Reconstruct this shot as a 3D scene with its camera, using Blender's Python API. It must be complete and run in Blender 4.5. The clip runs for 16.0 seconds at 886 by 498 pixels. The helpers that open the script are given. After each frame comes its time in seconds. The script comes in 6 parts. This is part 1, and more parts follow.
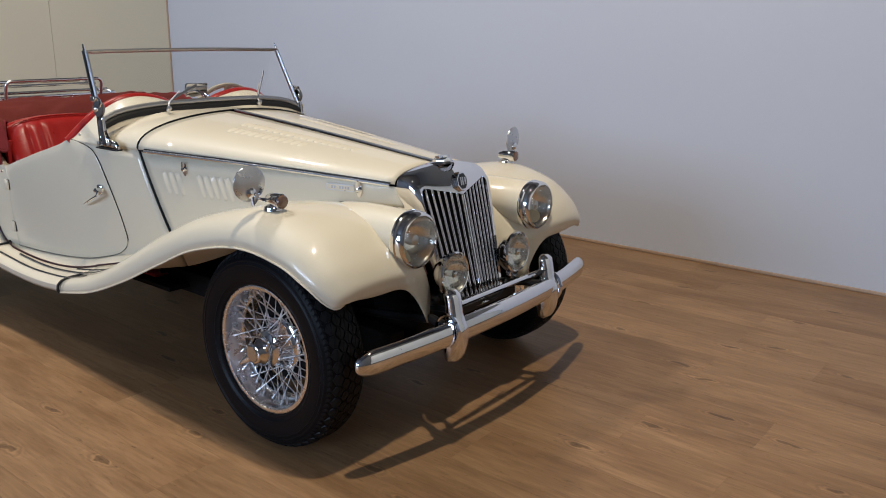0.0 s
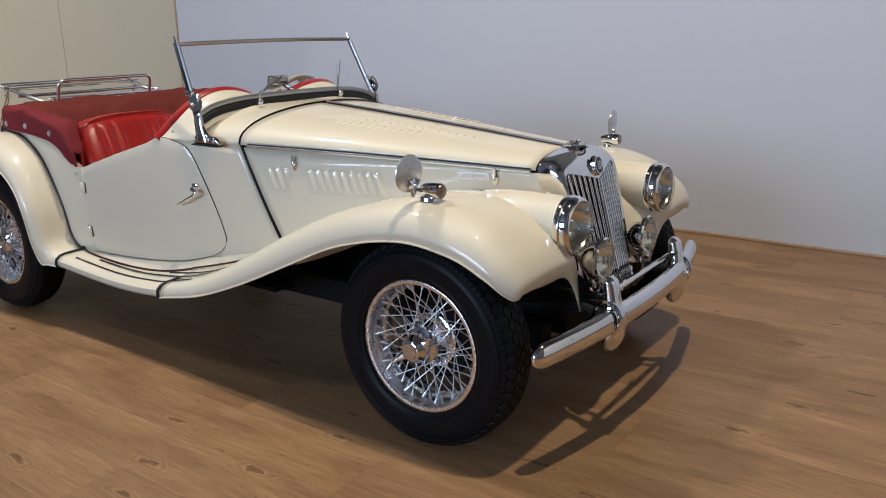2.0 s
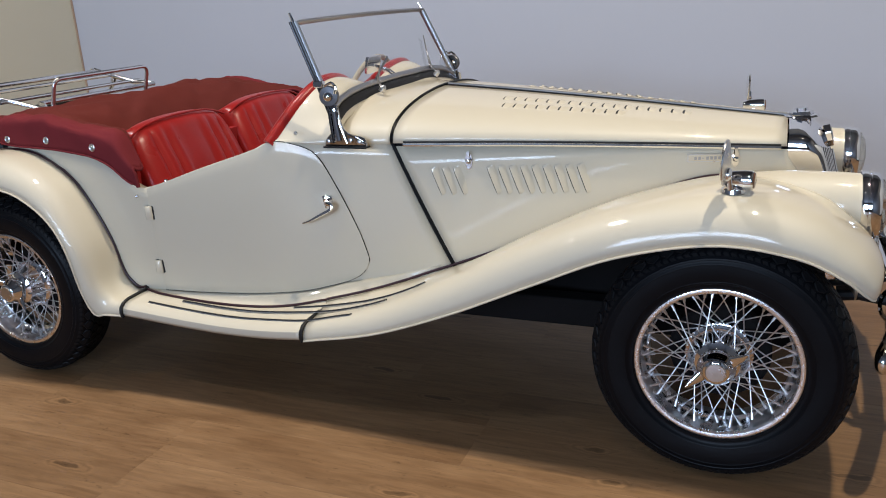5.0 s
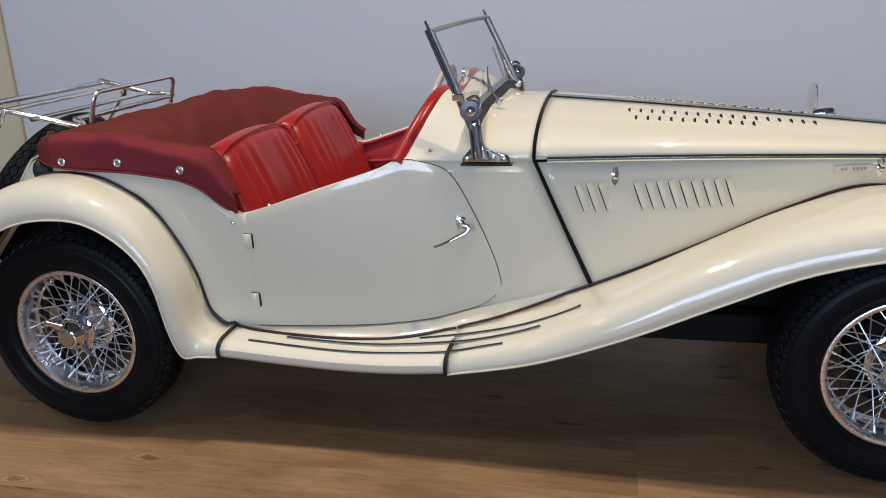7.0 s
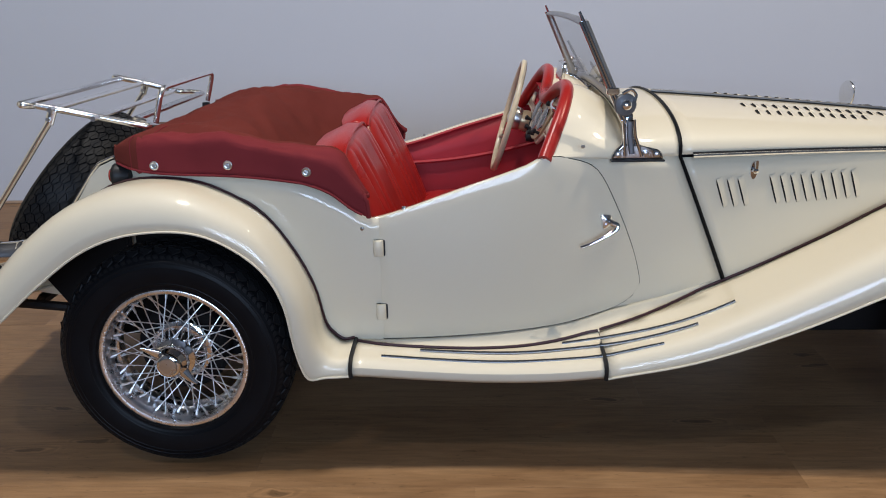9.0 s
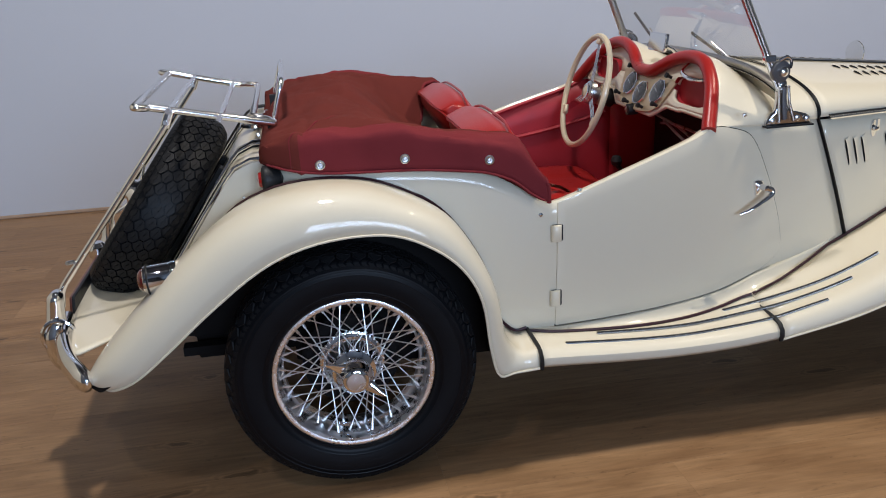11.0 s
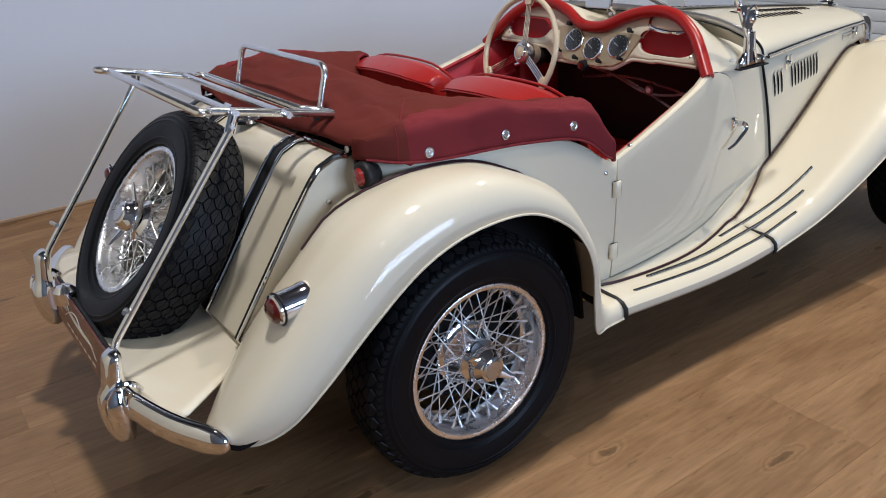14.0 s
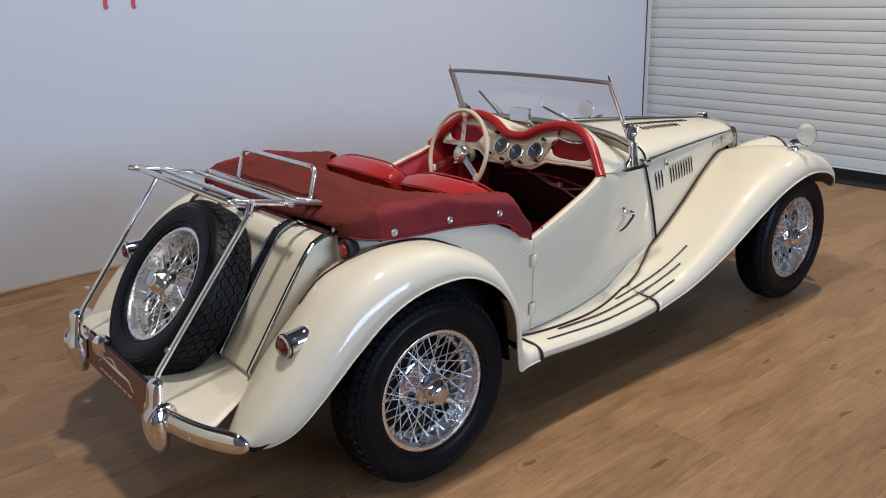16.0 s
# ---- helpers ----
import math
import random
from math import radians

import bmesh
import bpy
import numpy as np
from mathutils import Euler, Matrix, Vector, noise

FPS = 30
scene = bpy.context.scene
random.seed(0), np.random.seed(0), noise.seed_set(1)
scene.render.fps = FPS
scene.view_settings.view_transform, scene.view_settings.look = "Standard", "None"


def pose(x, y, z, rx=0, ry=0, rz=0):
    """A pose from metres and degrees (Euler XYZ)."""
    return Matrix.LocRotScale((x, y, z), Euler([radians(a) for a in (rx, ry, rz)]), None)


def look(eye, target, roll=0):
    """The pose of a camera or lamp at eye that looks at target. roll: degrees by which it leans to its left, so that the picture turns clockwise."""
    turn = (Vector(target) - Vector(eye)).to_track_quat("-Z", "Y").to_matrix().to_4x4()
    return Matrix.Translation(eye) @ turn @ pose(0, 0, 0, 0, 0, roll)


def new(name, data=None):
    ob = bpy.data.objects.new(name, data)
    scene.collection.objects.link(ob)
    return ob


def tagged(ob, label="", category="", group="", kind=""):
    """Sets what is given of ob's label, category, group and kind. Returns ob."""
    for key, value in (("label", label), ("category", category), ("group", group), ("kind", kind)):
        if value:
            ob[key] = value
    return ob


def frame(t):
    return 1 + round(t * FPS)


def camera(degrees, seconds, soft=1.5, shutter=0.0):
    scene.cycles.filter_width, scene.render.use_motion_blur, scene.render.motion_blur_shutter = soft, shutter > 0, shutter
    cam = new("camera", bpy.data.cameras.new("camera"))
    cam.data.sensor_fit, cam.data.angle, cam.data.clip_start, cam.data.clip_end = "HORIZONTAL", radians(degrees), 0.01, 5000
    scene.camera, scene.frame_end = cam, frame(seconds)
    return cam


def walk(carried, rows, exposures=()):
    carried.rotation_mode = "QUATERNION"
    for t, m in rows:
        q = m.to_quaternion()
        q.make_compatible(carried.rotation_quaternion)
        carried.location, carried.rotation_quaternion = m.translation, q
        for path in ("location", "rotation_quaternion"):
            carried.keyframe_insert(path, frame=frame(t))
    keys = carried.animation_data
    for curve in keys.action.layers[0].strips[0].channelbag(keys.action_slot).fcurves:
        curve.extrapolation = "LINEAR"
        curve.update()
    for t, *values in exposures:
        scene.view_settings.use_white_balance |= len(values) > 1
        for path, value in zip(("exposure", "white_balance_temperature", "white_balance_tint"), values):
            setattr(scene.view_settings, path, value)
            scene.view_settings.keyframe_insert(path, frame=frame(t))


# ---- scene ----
cam = camera(57.4, 16.0, soft=1.0)
PATH = [
    (0, (3.11, -2.188, 1.297), (1.911, -0.673, 0.779), 0.7),
    (0.5, (3.008, -2.267, 1.29), (1.814, -0.75, 0.767), 0.8),
    (1, (2.879, -2.369, 1.282), (1.719, -0.826, 0.761), 0.9),
    (1.5, (2.75, -2.464, 1.271), (1.612, -0.904, 0.748), 0.7),
    (2, (2.584, -2.483, 1.259), (1.466, -0.913, 0.727), -0.8),
    (2.5, (2.385, -2.514, 1.263), (1.306, -0.924, 0.706), -1.2),
    (3, (2.148, -2.612, 1.275), (1.187, -0.953, 0.707), -2.1),
    (3.5, (1.945, -2.675, 1.272), (1.052, -0.981, 0.694), -2.4),
    (4, (1.719, -2.659, 1.273), (0.874, -0.948, 0.674), -2.8),
    (6.5, (0.686, -2.711, 1.302), (0.176, -0.876, 0.692), -2.6),
    (7, (0.472, -2.75, 1.318), (0.046, -0.895, 0.705), -2.3),
    (7.5, (0.269, -2.716, 1.306), (-0.107, -0.848, 0.699), -2.2),
    (8, (0.062, -2.708, 1.305), (-0.247, -0.826, 0.701), -1.8),
    (8.5, (-0.167, -2.758, 1.311), (-0.304, -0.856, 0.708), -0.9),
    (9, (-0.373, -2.735, 1.293), (-0.436, -0.831, 0.684), -1.0),
    (9.5, (-0.568, -2.667, 1.299), (-0.544, -0.769, 0.668), -0.9),
    (10, (-0.810, -2.640, 1.303), (-0.696, -0.748, 0.663), -1.7),
    (12.5, (-1.794, -2.329, 1.343), (-1.15, -0.58, 0.617), -2.4),
    (13, (-1.913, -2.207, 1.353), (-1.174, -0.504, 0.608), -2.7),
    (13.5, (-2.086, -2.128, 1.356), (-1.177, -0.521, 0.588), -2.9),
    (14, (-2.239, -2.091, 1.384), (-1.2, -0.575, 0.594), -3.4),
    (14.5, (-2.359, -2.173, 1.412), (-1.295, -0.676, 0.619), -2.9),
    (15, (-2.462, -2.31, 1.494), (-1.371, -0.816, 0.734), -2.5),
    (15.5, (-2.575, -2.424, 1.544), (-1.431, -0.934, 0.857), -2.2),
    (16, (-2.675, -2.576, 1.574), (-1.462, -1.106, 0.966), -1.7),
]
walk(cam, [(t, look(eye, target, roll)) for t, eye, target, roll in PATH],
     [(0.0, -0.14, 6500, 10), (2.0, -0.10, 6500, 10), (4.0, -0.13, 6480, 10), (9.0, -0.16, 6420, 10), (10.5, -0.14, 6380, 10), (13.0, -0.03, 6240, 10), (16.0, 0.0, 6300, 10)])

# ---- light and sky ----
world = bpy.data.worlds.new("room_air")
scene.world = world
world.use_nodes = True
world.node_tree.nodes["Background"].inputs[0].default_value = (0.80, 0.86, 1.0, 1)
world.node_tree.nodes["Background"].inputs[1].default_value = 0.003
EXPOSURE = 0.0
scene.view_settings.exposure = EXPOSURE


def lamp(name, loc, watts, size, colour, size_y=0.0):
    d = bpy.data.lights.new(name, "AREA")
    d.energy, d.color = watts, colour
    if size_y:
        d.shape, d.size, d.size_y = "RECTANGLE", size, size_y
    else:
        d.shape, d.size = "DISK", size
    ob = new(name, d)
    ob.matrix_world = pose(*loc)
    return ob


LAMPS = [
    ("ceiling_lamp_front", (2.0, -0.5, 4.75), 132, 0.12, (1.0, 0.885, 0.70)),
    ("ceiling_lamp_rear", (-1.3, -0.7, 4.75), 120, 0.34, (1.0, 0.955, 0.91)),
    ("ceiling_lamp_aisle", (0.4, -2.9, 4.75), 14, 0.10, (1.0, 0.965, 0.94)),
    ("ceiling_lamp_aisle", (-2.8, -2.6, 4.75), 26, 0.10, (1.0, 0.965, 0.94)),
]
WINDOW_W = 156

# ---- materials ----


def material(name, colour, rough=0.5, metal=0.0, coat=0.0, vary=0.0, scale=8.0, bump=0.0, bump_scale=200.0, coat_rough=0.04, spec=0.5):
    m = bpy.data.materials.new(name)
    m.use_nodes = True
    nt = m.node_tree
    b = nt.nodes["Principled BSDF"]
    b.inputs["Base Color"].default_value = (*colour, 1)
    b.inputs["Roughness"].default_value = rough
    b.inputs["Metallic"].default_value = metal
    b.inputs["Coat Weight"].default_value = coat
    b.inputs["Coat Roughness"].default_value = coat_rough
    b.inputs["Specular IOR Level"].default_value = spec
    co = nt.nodes.new("ShaderNodeTexCoord")
    if vary:
        n = nt.nodes.new("ShaderNodeTexNoise")
        n.inputs["Scale"].default_value, n.inputs["Detail"].default_value = scale, 6
        nt.links.new(co.outputs["Object"], n.inputs["Vector"])
        mix = nt.nodes.new("ShaderNodeMix")
        mix.data_type = "RGBA"
        mix.inputs["A"].default_value = (*[c * (1 - vary) for c in colour], 1)
        mix.inputs["B"].default_value = (*[min(1, c * (1 + vary)) for c in colour], 1)
        nt.links.new(n.outputs["Fac"], mix.inputs["Factor"])
        nt.links.new(mix.outputs["Result"], b.inputs["Base Color"])
        r = nt.nodes.new("ShaderNodeMapRange")
        r.inputs["To Min"].default_value, r.inputs["To Max"].default_value = rough * 0.8, min(1, rough * 1.25)
        nt.links.new(n.outputs["Fac"], r.inputs["Value"])
        nt.links.new(r.outputs["Result"], b.inputs["Roughness"])
    if bump:
        n2 = nt.nodes.new("ShaderNodeTexNoise")
        n2.inputs["Scale"].default_value, n2.inputs["Detail"].default_value = bump_scale, 4
        nt.links.new(co.outputs["Object"], n2.inputs["Vector"])
        bp = nt.nodes.new("ShaderNodeBump")
        bp.inputs["Strength"].default_value, bp.inputs["Distance"].default_value = bump, 0.002
        nt.links.new(n2.outputs["Fac"], bp.inputs["Height"])
        nt.links.new(bp.outputs["Normal"], b.inputs["Normal"])
    return m


PAINT = material("ivory_paint", (0.662, 0.597, 0.466), 0.50, coat=0.8, vary=0.015, scale=3, coat_rough=0.035)
CHROME = material("chrome", (0.80, 0.80, 0.82), 0.05, 1.0, vary=0.03, scale=30)
# chrome with the dark reflections of the screen brackets put into its base colour
DARK_CHROME = material("bracket_chrome", (0.52, 0.52, 0.54), 0.08, 1.0, vary=0.04, scale=30)
WHEEL = material("wheel_chrome", (0.74, 0.74, 0.75), 0.40, 1.0, vary=0.04, scale=40)
TUBING = material("chrome_tubing", (0.84, 0.84, 0.86), 0.22, 1.0, vary=0.05, scale=30)
RIMS = material("rim_chrome", (0.88, 0.88, 0.90), 0.27, 1.0, vary=0.05, scale=30)
STRIP_METAL = material("strip_metal", (0.14, 0.14, 0.15), 0.35, 0.6, vary=0.1, scale=20)
STEEL = material("screen_steel", (0.40, 0.40, 0.415), 0.38, 1.0, vary=0.05, scale=25)
SATIN = material("brushed_metal", (0.62, 0.62, 0.63), 0.28, 1.0, vary=0.05, scale=40)
RUBBER = material("tyre_rubber", (0.0040, 0.0046, 0.0062), 0.40, vary=0.25, scale=14, bump=0.06, bump_scale=260, spec=0.13)
TREAD = material("tread_rubber", (0.0085, 0.0085, 0.0095), 0.5, vary=0.3, scale=20, bump=0.15, bump_scale=200, spec=0.16)
BLACK = material("black_trim", (0.012, 0.012, 0.013), 0.5, vary=0.2, scale=20, spec=0.3)
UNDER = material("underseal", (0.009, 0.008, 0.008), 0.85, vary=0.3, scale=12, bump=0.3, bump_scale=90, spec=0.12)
LEATHER = material("red_leather", (0.33, 0.015, 0.013), 0.29, vary=0.14, scale=9, bump=0.16, bump_scale=330, spec=0.4)
REDTRIM = material("red_trim_cloth", (0.36, 0.012, 0.022), 0.5, vary=0.12, scale=7, bump=0.2, bump_scale=300)
CARPET = material("red_carpet", (0.36, 0.013, 0.016), 0.95, vary=0.3, scale=25, bump=0.8, bump_scale=400)
PIPING = material("maroon_piping", (0.035, 0.008, 0.012), 0.45, vary=0.15, scale=30)
IVORY = material("ivory_plastic", (0.62, 0.52, 0.36), 0.32, coat=0.4, vary=0.05, scale=12)
GOLD = material("champagne_panel", (0.50, 0.39, 0.25), 0.33, 0.55, vary=0.06, scale=40)
DIAL = material("dial_face", (0.016, 0.018, 0.021), 0.35, vary=0.2, scale=60)
WHITE = material("white_marks", (0.7, 0.7, 0.68), 0.5)
RED_GLASS = material("red_lamp_glass", (0.085, 0.003, 0.003), 0.15, coat=1.0, vary=0.15, scale=90)
FLASH_GLASS = material("flasher_glass", (0.30, 0.010, 0.008), 0.18, coat=1.0, vary=0.15, scale=90)
AMBER = material("amber_lamp_glass", (0.15, 0.075, 0.045), 0.2, coat=1.0, vary=0.1, scale=90)
BROWN = material("brown_plate", (0.115, 0.031, 0.020), 0.35, coat=0.4, vary=0.1, scale=20)
WALL = material("blue_grey_wall", (0.500, 0.522, 0.588), 0.75, vary=0.025, scale=1.2, bump=0.05, bump_scale=80)
CREAM_WALL = material("cream_panel", (0.62, 0.58, 0.46), 0.55, vary=0.03, scale=1.5, bump=0.06, bump_scale=60)
FAR_WALL = material("grey_wall", (0.07, 0.073, 0.08), 0.8, vary=0.05, scale=1.5)
CHARCOAL = material("charcoal_wall", (0.075, 0.076, 0.08), 0.7, vary=0.1, scale=2, bump=0.05, bump_scale=60)
SHUTTER = material("shutter_paint", (0.56, 0.60, 0.62), 0.42, vary=0.03, scale=3)
CEILING = material("ceiling_grey", (0.09, 0.09, 0.095), 0.8, vary=0.03, scale=2)
SKIRT = material("skirting_wood", (0.40, 0.28, 0.20), 0.5, vary=0.2, scale=6)
RED_SIGN = material("red_sign", (0.45, 0.02, 0.04), 0.4, vary=0.05, scale=5)
LAMP_BOWL = material("lamp_bowl", (0.88, 0.88, 0.86), 0.20, 0.92, vary=0.04, scale=40, bump=0.10, bump_scale=90)
LENS_IN = material("lamp_reflector", (0.9, 0.9, 0.88), 0.16, 1.0, vary=0.05, scale=30)

# redder copy of the maroon canvas, with cool window light put into its colour
CANVAS_SIDELIT = material("maroon_canvas_sidelit", (0.175, 0.0255, 0.0300), 0.9, vary=0.24, scale=6, bump=0.35, bump_scale=700, spec=0.08)
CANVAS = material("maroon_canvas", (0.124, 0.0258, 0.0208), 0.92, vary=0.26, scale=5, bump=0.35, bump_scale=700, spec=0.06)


def glass(name, tint=(1, 1, 1), gloss=0.0, bump=0.0):
    """A thin pane: clear, with a sharp reflection that grows at a slant."""
    m = bpy.data.materials.new(name)
    m.use_nodes = True
    nt = m.node_tree
    nt.nodes.remove(nt.nodes["Principled BSDF"])
    clear, shine, mix, face, power, schlick = (nt.nodes.new(k) for k in ("ShaderNodeBsdfTransparent", "ShaderNodeBsdfGlossy", "ShaderNodeMixShader", "ShaderNodeLayerWeight", "ShaderNodeMath", "ShaderNodeMath"))
    clear.inputs[0].default_value = (*tint, 1)
    shine.inputs["Roughness"].default_value = gloss
    face.inputs["Blend"].default_value = 0.5
    power.operation, power.inputs[1].default_value = "POWER", 4.0
    schlick.operation, schlick.inputs[1].default_value, schlick.inputs[2].default_value = "MULTIPLY_ADD", 0.85, 0.06
    nt.links.new(face.outputs["Facing"], power.inputs[0])
    nt.links.new(power.outputs[0], schlick.inputs[0])
    nt.links.new(schlick.outputs[0], mix.inputs[0])
    nt.links.new(clear.outputs[0], mix.inputs[1])
    nt.links.new(shine.outputs[0], mix.inputs[2])
    nt.links.new(mix.outputs[0], nt.nodes["Material Output"].inputs[0])
    if bump:
        co, w, bp = (nt.nodes.new(k) for k in ("ShaderNodeTexCoord", "ShaderNodeTexWave", "ShaderNodeBump"))
        w.bands_direction = "Y"
        w.inputs["Scale"].default_value = 60
        nt.links.new(co.outputs["Object"], w.inputs["Vector"])
        bp.inputs["Strength"].default_value, bp.inputs["Distance"].default_value = bump, 0.002
        nt.links.new(w.outputs["Fac"], bp.inputs["Height"])
        nt.links.new(bp.outputs["Normal"], shine.inputs["Normal"])
    return m


GLASS = glass("clear_glass", (0.97, 0.98, 0.98))
LAMP_GLASS = glass("fluted_lamp_glass", (0.92, 0.92, 0.88), 0.06, 0.6)


def wood():
    """Pale oak plank: long grain, darker streaks and a few knots, shifted from plank to plank."""
    m = bpy.data.materials.new("oak_plank")
    m.use_nodes = True
    nt = m.node_tree
    N, L = nt.nodes.new, nt.links.new
    b = nt.nodes["Principled BSDF"]
    co, inf = N("ShaderNodeTexCoord"), N("ShaderNodeObjectInfo")
    sh = N("ShaderNodeVectorMath")
    sh.operation = "SCALE"
    sh.inputs[0].default_value = (37.0, 23.0, 5.0)
    L(inf.outputs["Random"], sh.inputs["Scale"])
    add = N("ShaderNodeVectorMath")
    L(co.outputs["Object"], add.inputs[0])
    L(sh.outputs[0], add.inputs[1])

    def noise_at(sx, sy, detail, dist=0.0):
        mp = N("ShaderNodeMapping")
        mp.inputs["Scale"].default_value = (sx, sy, 1)
        L(add.outputs[0], mp.inputs[0])
        n = N("ShaderNodeTexNoise")
        n.inputs["Scale"].default_value, n.inputs["Detail"].default_value, n.inputs["Distortion"].default_value = 1.0, detail, dist
        L(mp.outputs[0], n.inputs["Vector"])
        return n.outputs["Fac"]

    broad, grain, fine = noise_at(1.3, 4.5, 7, 0.8), noise_at(4.0, 24, 8, 1.6), noise_at(14, 240, 3)
    streak, fleck = noise_at(7.0, 75, 6, 0.6), noise_at(26, 110, 4, 1.0)
    ramp = N("ShaderNodeValToRGB")
    e = ramp.color_ramp.elements
    e[0].position, e[0].color = 0.32, (0.1865, 0.0994, 0.0468, 1)
    e[1].position, e[1].color = 0.66, (0.3215, 0.1898, 0.0964, 1)
    mixf = N("ShaderNodeMath")
    mixf.operation = "MULTIPLY_ADD"
    mixf.inputs[1].default_value = 0.34
    L(grain, mixf.inputs[0])
    half = N("ShaderNodeMath")
    half.operation = "MULTIPLY"
    half.inputs[1].default_value = 0.66
    L(broad, half.inputs[0])
    L(half.outputs[0], mixf.inputs[2])
    L(mixf.outputs[0], ramp.inputs[0])
    # knots: dark eyes stretched along the grain
    mk = N("ShaderNodeMapping")
    mk.inputs["Scale"].default_value = (1.35, 4.4, 1)
    L(add.outputs[0], mk.inputs[0])
    vor = N("ShaderNodeTexVoronoi")
    vor.voronoi_dimensions = "2D"
    vor.inputs["Scale"].default_value = 1.0
    wob = N("ShaderNodeTexNoise")
    wob.inputs["Scale"].default_value, wob.inputs["Detail"].default_value = 11, 4
    L(add.outputs[0], wob.inputs["Vector"])
    wm = N("ShaderNodeVectorMath")
    wm.operation = "MULTIPLY_ADD"
    wm.inputs[1].default_value = (0.20, 0.26, 0)
    L(wob.outputs["Color"], wm.inputs[0])
    L(mk.outputs[0], wm.inputs[2])
    L(wm.outputs[0], vor.inputs["Vector"])
    kr = N("ShaderNodeMapRange")
    kr.inputs["From Min"].default_value, kr.inputs["From Max"].default_value = 0.010, 0.060
    kr.inputs["To Min"].default_value, kr.inputs["To Max"].default_value = 0.42, 1.0
    L(vor.outputs["Distance"], kr.inputs["Value"])
    # rings round the knots
    ring, near, both, soft = (N(k) for k in ("ShaderNodeMath", "ShaderNodeMapRange", "ShaderNodeMath", "ShaderNodeMath"))
    swing = N("ShaderNodeMath")
    swing.operation, swing.inputs[1].default_value = "MULTIPLY", 120.0
    L(vor.outputs["Distance"], swing.inputs[0])
    ring.operation = "SINE"
    L(swing.outputs[0], ring.inputs[0])
    near.inputs["From Min"].default_value, near.inputs["From Max"].default_value = 0.04, 0.17
    near.inputs["To Min"].default_value, near.inputs["To Max"].default_value = 0.20, 0.0
    L(vor.outputs["Distance"], near.inputs["Value"])
    both.operation = "MULTIPLY"
    L(ring.outputs[0], both.inputs[0])
    L(near.outputs[0], both.inputs[1])
    soft.operation = "MULTIPLY_ADD"
    L(both.outputs[0], soft.inputs[0])
    L(kr.outputs[0], soft.inputs[1])
    L(kr.outputs[0], soft.inputs[2])
    fr = N("ShaderNodeMapRange")
    fr.inputs["To Min"].default_value, fr.inputs["To Max"].default_value = 0.97, 1.03
    L(fine, fr.inputs["Value"])
    tone = N("ShaderNodeMapRange")
    tone.inputs["To Min"].default_value, tone.inputs["To Max"].default_value = 0.93, 1.06
    L(inf.outputs["Random"], tone.inputs["Value"])
    m1, m2, m3, m4 = (N("ShaderNodeMath") for _ in range(4))
    m1.operation = m2.operation = m3.operation = m4.operation = "MULTIPLY"
    st = N("ShaderNodeMapRange")
    st.inputs["From Min"].default_value, st.inputs["From Max"].default_value = 0.30, 0.70
    st.inputs["To Min"].default_value, st.inputs["To Max"].default_value = 0.86, 1.12
    L(streak, st.inputs["Value"])
    fl = N("ShaderNodeMapRange")
    fl.inputs["From Min"].default_value, fl.inputs["From Max"].default_value = 0.26, 0.38
    fl.inputs["To Min"].default_value, fl.inputs["To Max"].default_value = 0.66, 1.0
    L(fleck, fl.inputs["Value"])
    L(soft.outputs[0], m1.inputs[0])
    L(fr.outputs[0], m1.inputs[1])
    L(m1.outputs[0], m2.inputs[0])
    L(tone.outputs[0], m2.inputs[1])
    sc = N("ShaderNodeVectorMath")
    sc.operation = "SCALE"
    L(m2.outputs[0], m3.inputs[0])
    L(st.outputs[0], m3.inputs[1])
    L(m3.outputs[0], m4.inputs[0])
    L(fl.outputs[0], m4.inputs[1])
    L(ramp.outputs[0], sc.inputs[0])
    L(m4.outputs[0], sc.inputs["Scale"])
    L(sc.outputs[0], b.inputs["Base Color"])
    b.inputs["Roughness"].default_value = 0.42
    b.inputs["Specular IOR Level"].default_value = 0.22
    rr = N("ShaderNodeMapRange")
    rr.inputs["To Min"].default_value, rr.inputs["To Max"].default_value = 0.34, 0.52
    L(grain, rr.inputs["Value"])
    L(rr.outputs[0], b.inputs["Roughness"])
    bp = N("ShaderNodeBump")
    bp.inputs["Strength"].default_value, bp.inputs["Distance"].default_value = 0.12, 0.002
    L(fine, bp.inputs["Height"])
    L(bp.outputs["Normal"], b.inputs["Normal"])
    return m


OAK = wood()

# ---- building helpers ----


